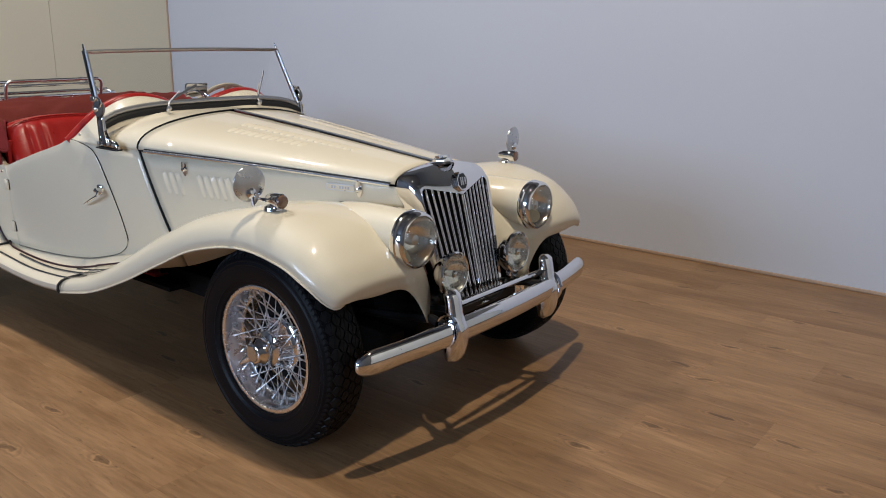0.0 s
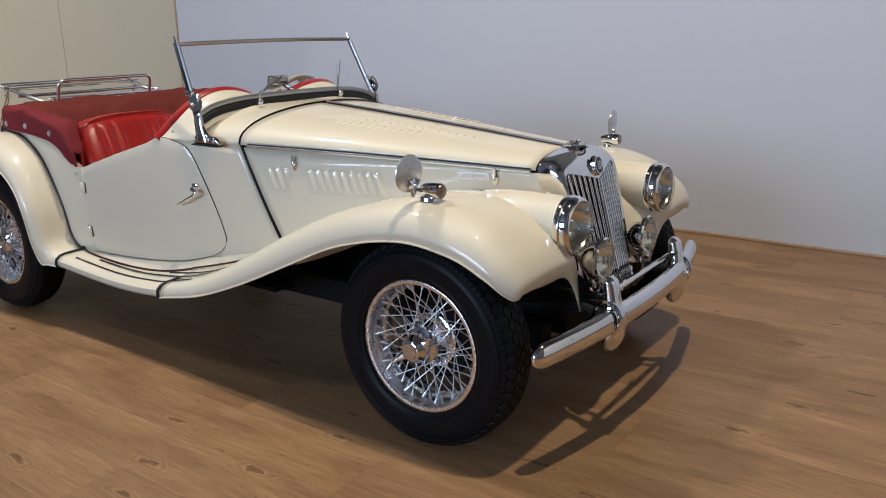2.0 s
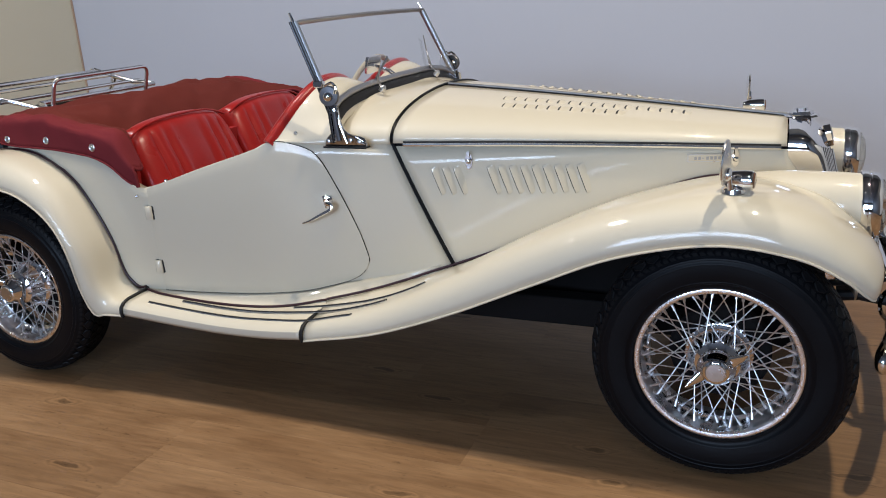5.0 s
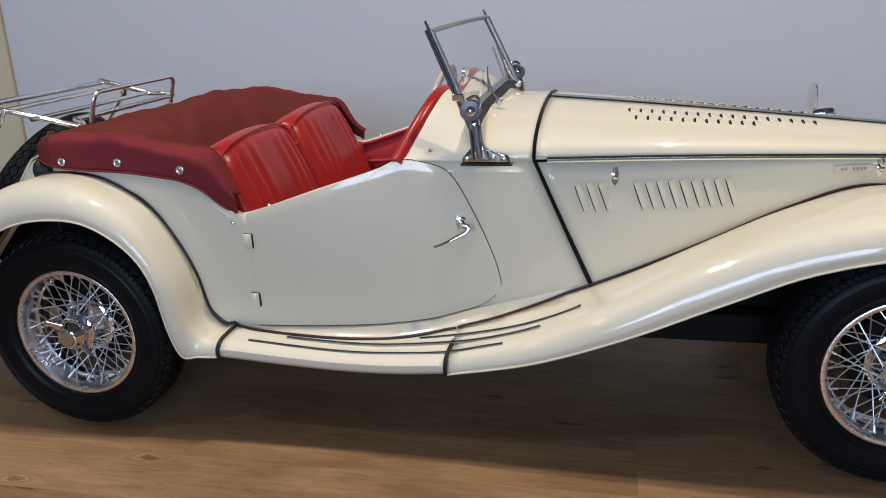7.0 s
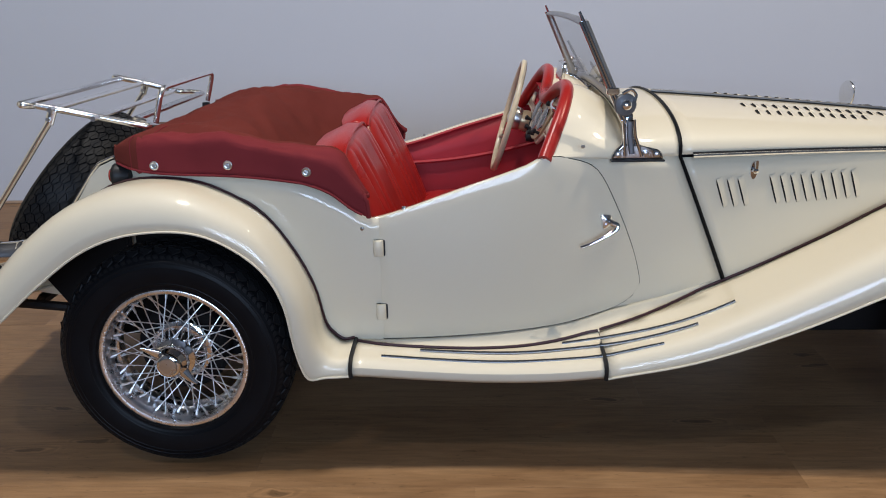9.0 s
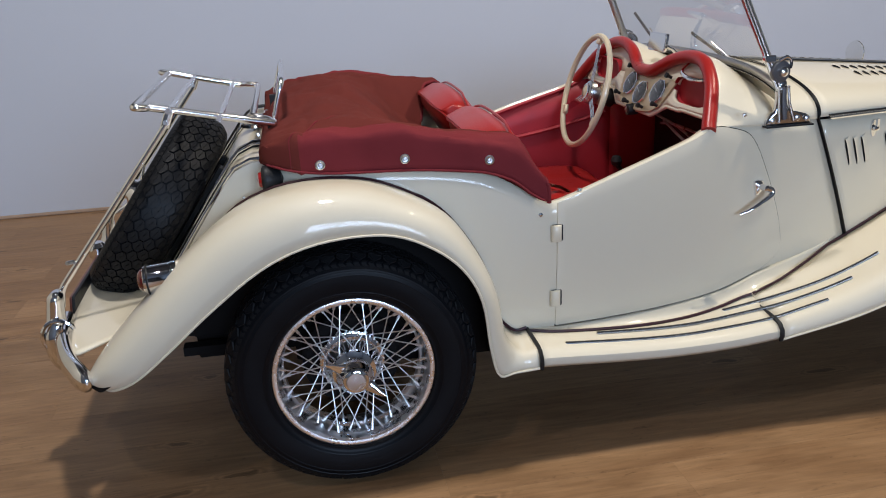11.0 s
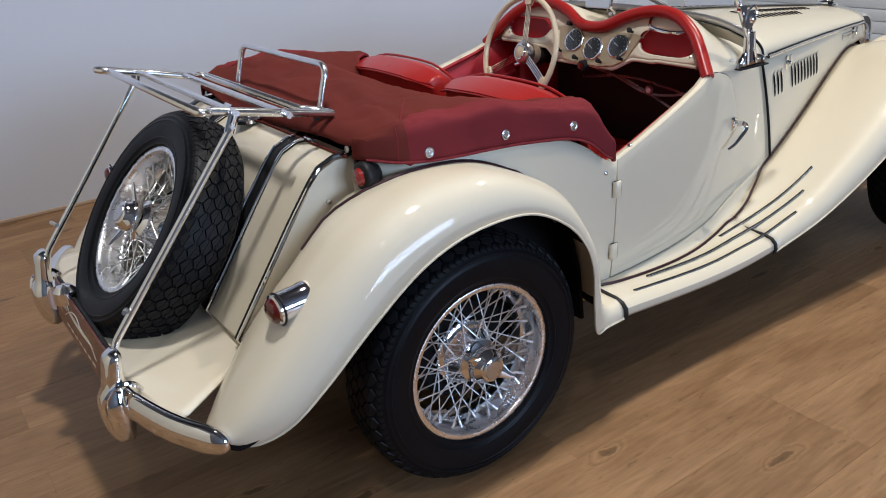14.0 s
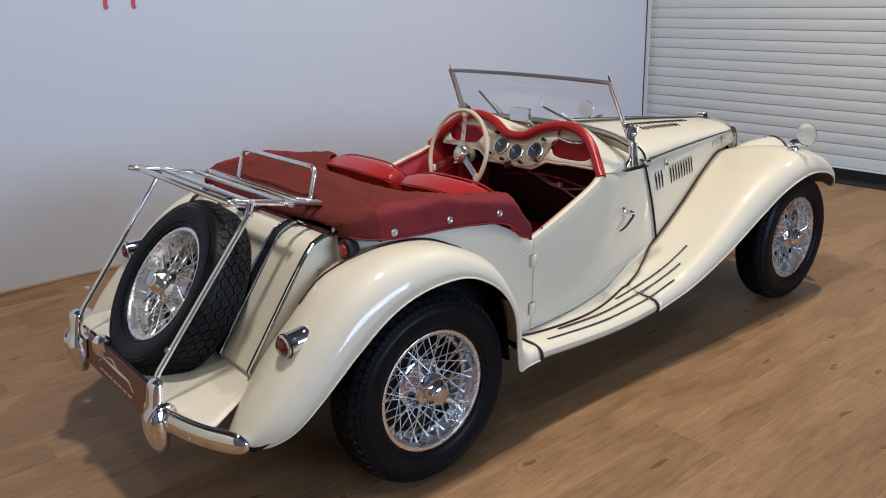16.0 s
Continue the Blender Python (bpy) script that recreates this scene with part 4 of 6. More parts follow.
def make_wheel(name, m, label):
    """A chrome wire wheel with its tyre; local z is outward from the middle of the tyre."""
    first_one = not wheel_data
    if first_one:
        rim_geo = lathe([(0.190, -0.062), (0.200, -0.064), (0.206, -0.060), (0.206, -0.055), (0.198, -0.050), (0.195, -0.044), (0.193, -0.020), (0.192, 0.0), (0.193, 0.022), (0.196, 0.044), (0.203, 0.051), (0.211, 0.054), (0.2130, 0.059), (0.2122, 0.0635), (0.2085, 0.0665), (0.2020, 0.0672), (0.1965, 0.0655), (0.1935, 0.0610), (0.1925, 0.052), (0.1920, 0.042), (0.1900, 0.036), (0.1880, 0.030), (0.1880, 0.008), (0.1840, 0.002), (0.1790, -0.002), (0.1785, -0.024), (0.1830, -0.032), (0.1890, -0.046), (0.190, -0.062)], 96)
        w = part(name, rim_geo, RIMS, car, label)
        t = part("tyre", lathe(tyre_profile(), 72), RUBBER, w, "black rubber tyre")
        tr = part("tread", tread_blocks(), TREAD, w, smooth=0)
        tr["kind"] = "stuff"
        hub = part("hub", lathe([(0.050, -0.07), (0.070, -0.055), (0.074, -0.030), (0.084, -0.022), (0.0865, -0.016), (0.0850, -0.010), (0.076, -0.007), (0.070, -0.002), (0.064, 0.010), (0.058, 0.026), (0.0545, 0.038), (0.0575, 0.043), (0.0560, 0.050), (0.046, 0.056), (0.040, 0.062), (0.036, 0.075)], 48), CHROME, w)
        cap = lathe([(0.046, 0.066), (0.048, 0.075), (0.045, 0.088), (0.036, 0.094), (0.034, 0.104), (0.030, 0.108), (0, 0.110)], 28)
        ear = []
        for s in (0, 180):
            rows = []
            for k, (rr, wd, hh, zz) in enumerate(((0.020, 0.046, 0.014, 0.080), (0.045, 0.040, 0.013, 0.085), (0.072, 0.022, 0.010, 0.096), (0.088, 0.008, 0.006, 0.102))):
                off = 0.006 * k
                rows.append([(rr, off + 0.42 * wd * math.cos(q), zz + hh / 2 * math.sin(q)) for q in np.linspace(0, 2 * math.pi, 12, endpoint=False)])
            ear.append(moved(grid(rows, close_v=True, caps=True), Matrix.Rotation(radians(s), 4, "Z")))
        sp = part("spinner", join(cap, *ear), CHROME, w, "two-eared chrome knock-off spinner", smooth=50)
        badge = part("spinner_disc", lathe([(0.026, 0.108), (0.024, 0.1115), (0, 0.1125)], 24), SATIN, sp)
        heads = join(*[tube([pol(0.0800, 9 * k, -0.024), pol(0.0840, 9 * k + 1.0, -0.007)], 0.0028, 6) for k in range(40)], *[tube([pol(0.0540, 18 * k, 0.037), pol(0.0570, 18 * k, 0.045)], 0.0024, 6) for k in range(20)])
        np_ = tagged(part("spoke_head_ring", heads, SATIN, w), kind="stuff")
        drum = part("brake_drum", lathe([(0.0, -0.075), (0.125, -0.075), (0.13, -0.068), (0.13, -0.03), (0.12, -0.022), (0.06, -0.02), (0.0, -0.02)], 32), UNDER, w)
        wheel_data.update(rim=w, tyre=t, tread=tr, hub=hub, spinner=sp, disc=badge, nip=np_, drum=drum)
        w.matrix_local = m
        # crossing spokes: two families from the nose of the hub, four from its broad flange
        fam = [(0.056, 33, 0.043, 0.181, 0.004), (0.056, -33, 0.043, 0.181, -0.006), (0.083, 30, -0.010, 0.191, 0.036), (0.083, -30, -0.010, 0.191, 0.034), (0.083, 36, -0.018, 0.1885, 0.020), (0.083, -36, -0.018, 0.1885, 0.017)]
        shift = (0, 18, 4.5, 13.5, 22.5, 31.5)
        wheel_data["spokes"] = [part("spoke", spoke_geo(pol(r0, d, h0), pol(r1, 0, h1)), WHEEL, w) for r0, d, h0, r1, h1 in fam]
        wheel_data["turns"] = shift
        for f, o in enumerate(wheel_data["spokes"]):
            o.matrix_local = pose(0, 0, 0, 0, 0, shift[f])
            for k in range(1, 10):
                share("spoke", o, pose(0, 0, 0, 0, 0, 36 * k + shift[f]), w)
        return w
    w = share(name, wheel_data["rim"], m, car)
    w["label"] = label
    for key, nm in (("tyre", "tyre"), ("tread", "tread"), ("hub", "hub"), ("nip", "spoke_head_ring"), ("drum", "brake_drum")):
        o = share(nm, wheel_data[key], Matrix(), w)
        if key in ("nip", "tread"):
            o["kind"] = "stuff"
    s2 = share("spinner", wheel_data["spinner"], Matrix(), w)
    share("spinner_disc", wheel_data["disc"], Matrix(), s2)
    for f, o in enumerate(wheel_data["spokes"]):
        for k in range(10):
            share("spoke", o, pose(0, 0, 0, 0, 0, 36 * k + wheel_data["turns"][f]), w)
    return w


R = 0.3275
make_wheel("wheel", pose(1.203, -0.614, R, 90, 25, 0) @ pose(0, 0, 0, 0, 0, 50), "chrome wire wheel with black tyre")
make_wheel("wheel", pose(-1.194, -0.646, R, 90, 60, 0) @ pose(0, 0, 0, 0, 0, 12), "chrome wire wheel with black tyre")
make_wheel("wheel", pose(1.20, 0.605, R, -90, 10, 0), "chrome wire wheel with black tyre")
make_wheel("wheel", pose(-1.194, 0.635, R, -90, 0, 0), "chrome wire wheel with black tyre")
SPARE_TILT = 36.0
SPARE = Vector((-1.722, 0.0, 0.632))
make_wheel("spare_wheel", Matrix.Translation(SPARE) @ pose(0, 0, 0, 0, -(90 - SPARE_TILT), 0) @ Matrix.Scale(0.97, 4), "chrome wire spare wheel with black tyre, leaning on the tail")

# radiator: shell, slats, cap, emblem
TILT_X = 0.26  # forward run of the face per metre of drop


def face_x(z, y):
    return 1.428 + (0.80 - z) * TILT_X - 3.2 * max(0, z - 0.755) ** 2 + 0.028 * (1 - min(1, abs(y) / 0.2))


def shell_outline(grow, n=9):
    """Half outline (y >= 0) from the bottom centre over the corner to the top centre."""
    pts = [(0.0, 0.375), (0.12, 0.375), (0.152, 0.385), (0.160, 0.42), (0.178, 0.55), (0.194, 0.68), (0.203, 0.77), (0.204, 0.806), (0.190, 0.831), (0.13, 0.849), (0.05, 0.860), (0.0, 0.864)]
    return [(y * (1 + grow * 4) if y else 0.0, z + grow * (1 if z > 0.6 else -1)) for y, z in spline(pts, 40)]


half = shell_outline(0.0)
ring = [(y, z) for y, z in half] + [(-y, z) for y, z in half[::-1]][1:-1]


def inset(y, z):
    """The opening inside the shell."""
    return y * 0.865, 0.395 + (min(z, 0.835) - 0.375) / 0.46 * (0.800 - 0.395) - (0.040 * (1 - abs(y) / 0.2) if z > 0.7 else 0)


rows = []
for y, z in ring:
    iy, iz = inset(y, z)
    back = NOSE + 0.004 if z > 0.70 else NOSE + 0.02 + (0.80 - z) * 0.22
    zs = 1 if z > 0.6 else -1
    my, mz = (y * 0.985 + iy) / 2, (z - zs * 0.003 + iz) / 2
    rows.append([(back, y * 0.995, z - 0.002), (face_x(z, y) - 0.034, y, z), (face_x(z, y) - 0.016, y * 0.994, z - 0.002 * zs), (face_x(z, y) - 0.005, y * 0.975, z - 0.006 * zs), (face_x(mz, my) + 0.002, my, mz), (face_x(iz, iy) - 0.003, iy * 1.02, iz), (face_x(iz, iy) - 0.018, iy, iz)])
radiator = part("radiator_shell", grid(rows, close_u=True), CHROME, car, "chrome radiator shell with upright slats", smooth=40)
core = [(y, z) for y, z in (inset(a, b) for a, b in ring)]
part("radiator_core", ([(face_x(z, y) - 0.056, y, z) for y, z in core], [tuple(range(len(core)))]), UNDER, radiator, smooth=0)
for i in range(-6, 7):
    f = i / 6.5
    yt, yb = f * 0.172, f * 0.136
    zt = 0.800 - 0.040 * (1 - abs(f))
    g = []
    w, deep = (0.0043, 0.010) if i else (0.007, 0.013)
    for y, z in ((yb, 0.40), ((yb + yt) / 2, (0.40 + zt) / 2), (yt, zt)):
        x = face_x(z, y)
        g.append([(x - 0.010 + deep * math.sin(a), y + w * math.cos(a), z) for a in np.linspace(-0.3, math.pi + 0.3, 9)])
    part("grille_slat", grid(g, close_v=True), CHROME, radiator, smooth=60)
m = Matrix.Translation((1.372, 0, 0.862)) @ pose(0, 0, 0, 0, -4, 0)
part("filler_cap", join(lathe([(0.034, -0.006), (0.036, 0.004), (0.033, 0.012), (0.020, 0.016), (0.018, 0.022), (0, 0.024)], 8, m), lathe([(0.052, -0.004), (0.048, 0.001), (0.036, 0.003)], 24, m), block(-0.009, 0.009, -0.030, 0.030, 0.012, 0.022, m)), CHROME, radiator, smooth=30)
m = frame_at((face_x(0.805, 0) + 0.006, 0, 0.803), (0, 0, 1), (1, 0, 0.25))
octo = [(0.030 * math.cos(radians(22.5 + 45 * k)), 0.036 * math.sin(radians(22.5 + 45 * k))) for k in range(8)]
em = part("radiator_emblem", prism(octo, -0.012, 0.008, m), CHROME, radiator, "octagonal chrome emblem", smooth=0, bevel=0.002)
part("emblem_field", prism([(a * 0.78, b * 0.78) for a, b in octo], 0.0085, 0.0095, m), DIAL, em, smooth=0)
part("emblem_mark", join(block(-0.014, -0.009, -0.014, 0.014, 0.0095, 0.011, m), block(-0.004, 0.001, -0.014, 0.014, 0.0095, 0.011, m), block(0.006, 0.015, -0.012, 0.012, 0.0095, 0.011, m)), SATIN, em, smooth=0)

# headlamps in their nacelles, fog lamps
for s in (-1, 1):
    m = Matrix.Translation((1.50, s * 0.347, 0.677)) @ pose(0, 0, 0, 0, 90, 0)
    pod = lathe([(0.086, 0.019), (0.088, -0.02), (0.089, -0.10), (0.088, -0.18), (0.080, -0.26), (0.056, -0.34), (0.0, -0.41)], 36, m)
    nac = part("headlamp_nacelle", pod, PAINT, car, smooth=60)
    rim_g = lathe([(0.085, 0.016), (0.091, 0.018), (0.0935, 0.024), (0.0928, 0.034), (0.0885, 0.038), (0.0915, 0.041), (0.0908, 0.052), (0.086, 0.062), (0.079, 0.066), (0.0765, 0.060)], 48, m)
    part("headlamp_rim", rim_g, CHROME, nac, "stepped chrome lamp rim")
    part("reflector", lathe([(0.078, 0.058), (0.068, 0.025), (0.042, 0.0), (0.012, -0.01), (0.0, -0.01)], 36, m), LAMP_BOWL, nac)
    part("bulb_shield", lathe([(0.012, -0.01), (0.020, 0.03), (0.016, 0.044), (0, 0.048)], 16, m), SATIN, nac)
    o = part("lens", lathe([(0.0785, 0.060), (0.072, 0.073), (0.05, 0.084), (0.025, 0.089), (0.0, 0.090)], 36, m), LAMP_GLASS, nac)
    o.visible_shadow = False
    m = Matrix.Translation((1.555, s * 0.184, 0.535)) @ pose(0, 0, 0, 0, 88, 0)
    fog = part("fog_lamp", lathe([(0.0, -0.055), (0.022, -0.052), (0.045, -0.036), (0.062, -0.012), (0.071, 0.006), (0.0745, 0.010), (0.0745, 0.020), (0.070, 0.025), (0.065, 0.022)], 36, m), CHROME, car, "round chrome fog lamp")
    part("reflector", lathe([(0.066, 0.020), (0.055, 0.0), (0.03, -0.014), (0.0, -0.02)], 28, m), LAMP_BOWL, fog)
    part("bulb_shield", lathe([(0.010, -0.015), (0.014, 0.018), (0.010, 0.024), (0, 0.026)], 14, m), CHROME, fog)
    o = part("lens", lathe([(0.067, 0.021), (0.055, 0.032), (0.03, 0.038), (0.0, 0.040)], 30, m), LAMP_GLASS, fog)
    o.visible_shadow = False
    part("lamp_bracket", join(tube([(1.55, s * 0.184, 0.47), (1.555, s * 0.184, 0.435)], 0.012, 8), lathe([(0.0, -0.01), (0.024, -0.008), (0.024, 0.008), (0.012, 0.022), (0, 0.022)], 14, Matrix.Translation((1.553, s * 0.184, 0.455)))), CHROME, fog)

# front bumper


def bar_rows(path, h, t, ends="both"):
    """A flattened, domed blade along a path of points; height h, depth t."""
    p = [Vector(q) for q in path]
    rows = []
    for i, q in enumerate(p):
        d = (p[min(i + 1, len(p) - 1)] - p[max(i - 1, 0)]).normalized()
        out = d.cross(Vector((0, 0, 1))).normalized()
        far = (p[i] - p[0]).length if ends == "first" else (p[i] - p[-1]).length if ends == "last" else min((p[i] - p[0]).length, (p[i] - p[-1]).length)
        k = math.sqrt(max(0.0, 1 - (1 - min(1.0, far / 0.062)) ** 2))
        hh, tt = h * (0.16 + 0.84 * k), t * (0.2 + 0.8 * k)
        rows.append([q + out * (tt * math.cos(a)) + Vector((0, 0, hh / 2 * math.sin(a))) for a in np.linspace(0, 2 * math.pi, 14, endpoint=False)])
    return grid(rows, close_v=True, caps=True)


def overrider(s, x, y, z0, z1, out):
    """A tall rounded chrome horn; out is +1 at the nose, -1 at the tail."""
    rows = []
    wide = curve_of([(0.0, 0.010), (0.05, 0.022), (0.18, 0.029), (0.42, 0.032), (0.54, 0.029), (0.62, 0.023), (0.85, 0.021), (0.96, 0.021), (1.0, 0.013)])
    deep = curve_of([(0.0, 0.010), (0.05, 0.026), (0.2, 0.040), (0.45, 0.045), (0.56, 0.040), (0.64, 0.032), (0.85, 0.028), (0.96, 0.024), (1.0, 0.012)])
    back = curve_of([(0.0, 0.004), (0.3, 0.0), (0.6, 0.002), (1.0, 0.014)])
    for k in np.linspace(0, 1, 22):
        z = z0 + (z1 - z0) * k
        row = []
        for a in np.linspace(0, 2 * math.pi, 20, endpoint=False):
            c, sn = math.cos(a), math.sin(a)
            row.append((x + out * (deep(k) * (c if c > 0 else 0.55 * c) - back(k)), y + 1.42 * wide(k) * math.copysign(abs(sn) ** 0.7, sn), z))
        rows.append(row)
    return grid(rows, close_v=True, caps=True)


bx = curve_of([(-0.70, 1.555), (-0.55, 1.605), (-0.3, 1.655), (0.0, 1.675), (0.3, 1.655), (0.55, 1.605), (0.70, 1.555)])
bumper = part("front_bumper", bar_rows([(bx(y), y, 0.396 + 0.020 * y - 0.055 * y * y) for y in [0.005 - 0.655 * math.cos(math.pi * q) for q in np.linspace(0, 1, 56)]], 0.082, 0.026), CHROME, car, "curved chrome bumper with two tall overriders", smooth=50)
for s in (-1, 1):
    part("overrider", overrider(s, 1.645, s * 0.276, 0.278, 0.518, 1), CHROME, bumper, smooth=60)
    part("overrider_collar", tube([(1.645 + 0.045 * math.cos(a), s * 0.308 + 0.004 * math.sin(a), 0.392 + 0.052 * math.sin(a)) for a in np.linspace(0, 2 * math.pi, 20, endpoint=False)], 0.006, 6, closed=True), CHROME, bumper)
    part("bumper_iron", join(tube([(1.655, s * 0.30, 0.395), (1.55, s * 0.27, 0.40), (1.35, s * 0.24, 0.36), (1.0, s * 0.24, 0.32)], 0.016, 8), tube([(1.655, s * 0.262, 0.47), (1.60, s * 0.22, 0.43), (1.45, s * 0.2, 0.40)], 0.010, 8)), BLACK, bumper)
    part("bumper_bolt", lathe([(0.011, 0), (0.010, 0.004), (0, 0.006)], 12, frame_at((bx(0.52) + 0.018, s * 0.52, 0.385), (0, 0, 1), (1, s * 0.3, 0))), CHROME, bumper)
part("badge_bar", tube([(1.622, y, 0.452) for y in np.linspace(-0.262, 0.262, 10)], 0.010, 10), CHROME, bumper)
part("bumper_socket", prism([(0.0, 0.016), (0.010, 0), (0, -0.016), (-0.010, 0)], 0.0, 0.003, frame_at((1.694, 0.0, 0.400), (0, 0, 1), (1, 0, 0))), BLACK, bumper, smooth=0)
part("starting_handle_plate", join(tube(spline([(1.60, -0.06, 0.44), (1.61, -0.02, 0.415), (1.61, 0.04, 0.43), (1.60, 0.08, 0.46)], 12), 0.005, 6), block(1.50, 1.56, -0.2, 0.2, 0.375, 0.40)), BLACK, bumper)

# underside
for s in (-1, 1):
    part("chassis_rail", block(-1.62, 1.45, s * 0.325 - 0.035, s * 0.325 + 0.035, 0.255, 0.345), UNDER, car, bevel=0.006)
part("floor_pan", join(block(-1.30, -0.76, -0.44, 0.44, 0.280, 0.299), block(-0.76, -0.40, -0.578, 0.578, 0.282, 0.2985), block(-0.40, -0.18, -0.545, 0.545, 0.2822, 0.2987), block(-0.18, 0.02, -0.50, 0.50, 0.2823, 0.2988), block(0.02, 0.35, -0.455, 0.455, 0.2821, 0.2986)), UNDER, car)
part("engine_bay", block(0.2, 1.30, -0.22, 0.22, 0.24, 0.55), UNDER, car, bevel=0.006)
part("tail_member", block(-1.62, -1.30, -0.40, 0.40, 0.34, 0.42), UNDER, car, bevel=0.006)
part("rear_axle", join(tube([(-1.194, -0.56, R), (-1.194, 0.56, R)], 0.036, 10), lathe([(0, -0.1), (0.09, -0.07), (0.11, 0), (0.09, 0.07), (0, 0.1)], 16, Matrix.Translation((-1.194, 0.0, R)) @ pose(0, 0, 0, 90, 0, 0)), block(-1.65, -0.78, -0.43, -0.39, 0.30, 0.325), block(-1.65, -0.78, 0.39, 0.43, 0.30, 0.325)), UNDER, car)
part("front_axle", join(tube([(1.20, -0.54, R), (1.17, -0.2, R - 0.05), (1.17, 0.2, R - 0.05), (1.20, 0.54, R)], 0.028, 8), tube([(1.20, -0.36, 0.30), (1.20, -0.36, 0.52)], 0.045, 12), tube([(1.20, 0.36, 0.30), (1.20, 0.36, 0.52)], 0.045, 12)), UNDER, car)
for s in (-1, 1):
    part("rear_wheel_well", block(-1.42, -0.82, s * 0.44 - 0.01, s * 0.44 + 0.01, 0.30, 0.66), UNDER, car)
    part("front_wheel_well", block(0.75, 1.42, s * 0.23 - 0.005, s * 0.23 + 0.005, 0.30, 0.66), UNDER, car)
    part("dash_lip", block(-0.125, -0.06, s * 0.325 - 0.135, s * 0.325 + 0.135, 0.862, 0.868), PAINT, car, bevel=0.003)
part("front_crossmember", block(1.26, 1.47, -0.24, 0.24, 0.275, 0.415), UNDER, car, bevel=0.012)
part("exhaust_pipe", tube([(0.6, 0.24, 0.26), (-0.9, 0.26, 0.23), (-1.3, 0.3, 0.30), (-1.9, 0.32, 0.27)], 0.02, 10), SATIN, car)

# windscreen: raked frame, glass, brackets, wipers
WS_LOW, WS_HIGH = Vector((0.072, 0, 0.912)), Vector((-0.060, 0, 1.204))
rake = (WS_HIGH - WS_LOW).normalized()
low_z = curve_of([(0.0, 0.082), (0.25, 0.077), (0.40, 0.058), (0.482, 0.025)])


def ws(y, k):
    """A point of the screen: y across, k metres up its slope from the reference."""
    return WS_LOW + rake * k + Vector((0.018 * (1 - (y / 0.48) ** 2) * (1 - 0.6 * k / 0.32), y * (1.070 - 0.062 * k / 0.32), 0))


H = (WS_HIGH - WS_LOW).length
ys = np.linspace(-0.482, 0.482, 33)
low_path = [ws(y, low_z(abs(y)) + 0.010) for y in ys]
frame_path = [ws(-0.482, k) for k in np.linspace(0.02, H, 6)] + [ws(y, H + 0.006 * (1 - (y / 0.482) ** 2)) for y in ys[1:-1]] + [ws(0.482, k) for k in np.linspace(H, 0.02, 6)]
screen = part("windscreen_frame", join(tube(frame_path, 0.0125, 10, flat=0.58), tube(low_path, 0.0115, 10, flat=0.6)), STEEL, car, "chrome-framed upright windscreen", smooth=50)
rows = []
for k in (0.0, 1.0):
    rows.append([ws(y, (low_z(abs(y)) + 0.010) * (1 - k) + (H + 0.004) * k) for y in ys])
o = part("windscreen_glass", grid(rows), GLASS, screen, "clear flat glass")
o.visible_shadow = False
seal = grid([[Vector((p.x + 0.030 * 0, p.y, p.z)) + d for d in (Vector((-0.004, 0, -0.018)), Vector((0.000, 0, -0.010)), Vector((0.009, 0, -0.010)), Vector((0.016, 0, -0.022)), Vector((0.0195, 0, -0.036)))] for p in low_path])
plinth = grid([[p + d for d in (Vector((-0.006, 0, -0.016)), Vector((0.008, 0, -0.016)), Vector((0.0165, 0, -0.034)), Vector((0.021, 0, -0.056)))] for p in low_path])
part("screen_plinth", plinth, PAINT, screen, smooth=60)
part("windscreen_seal", seal, BLACK, screen, "black rubber seal", smooth=60)
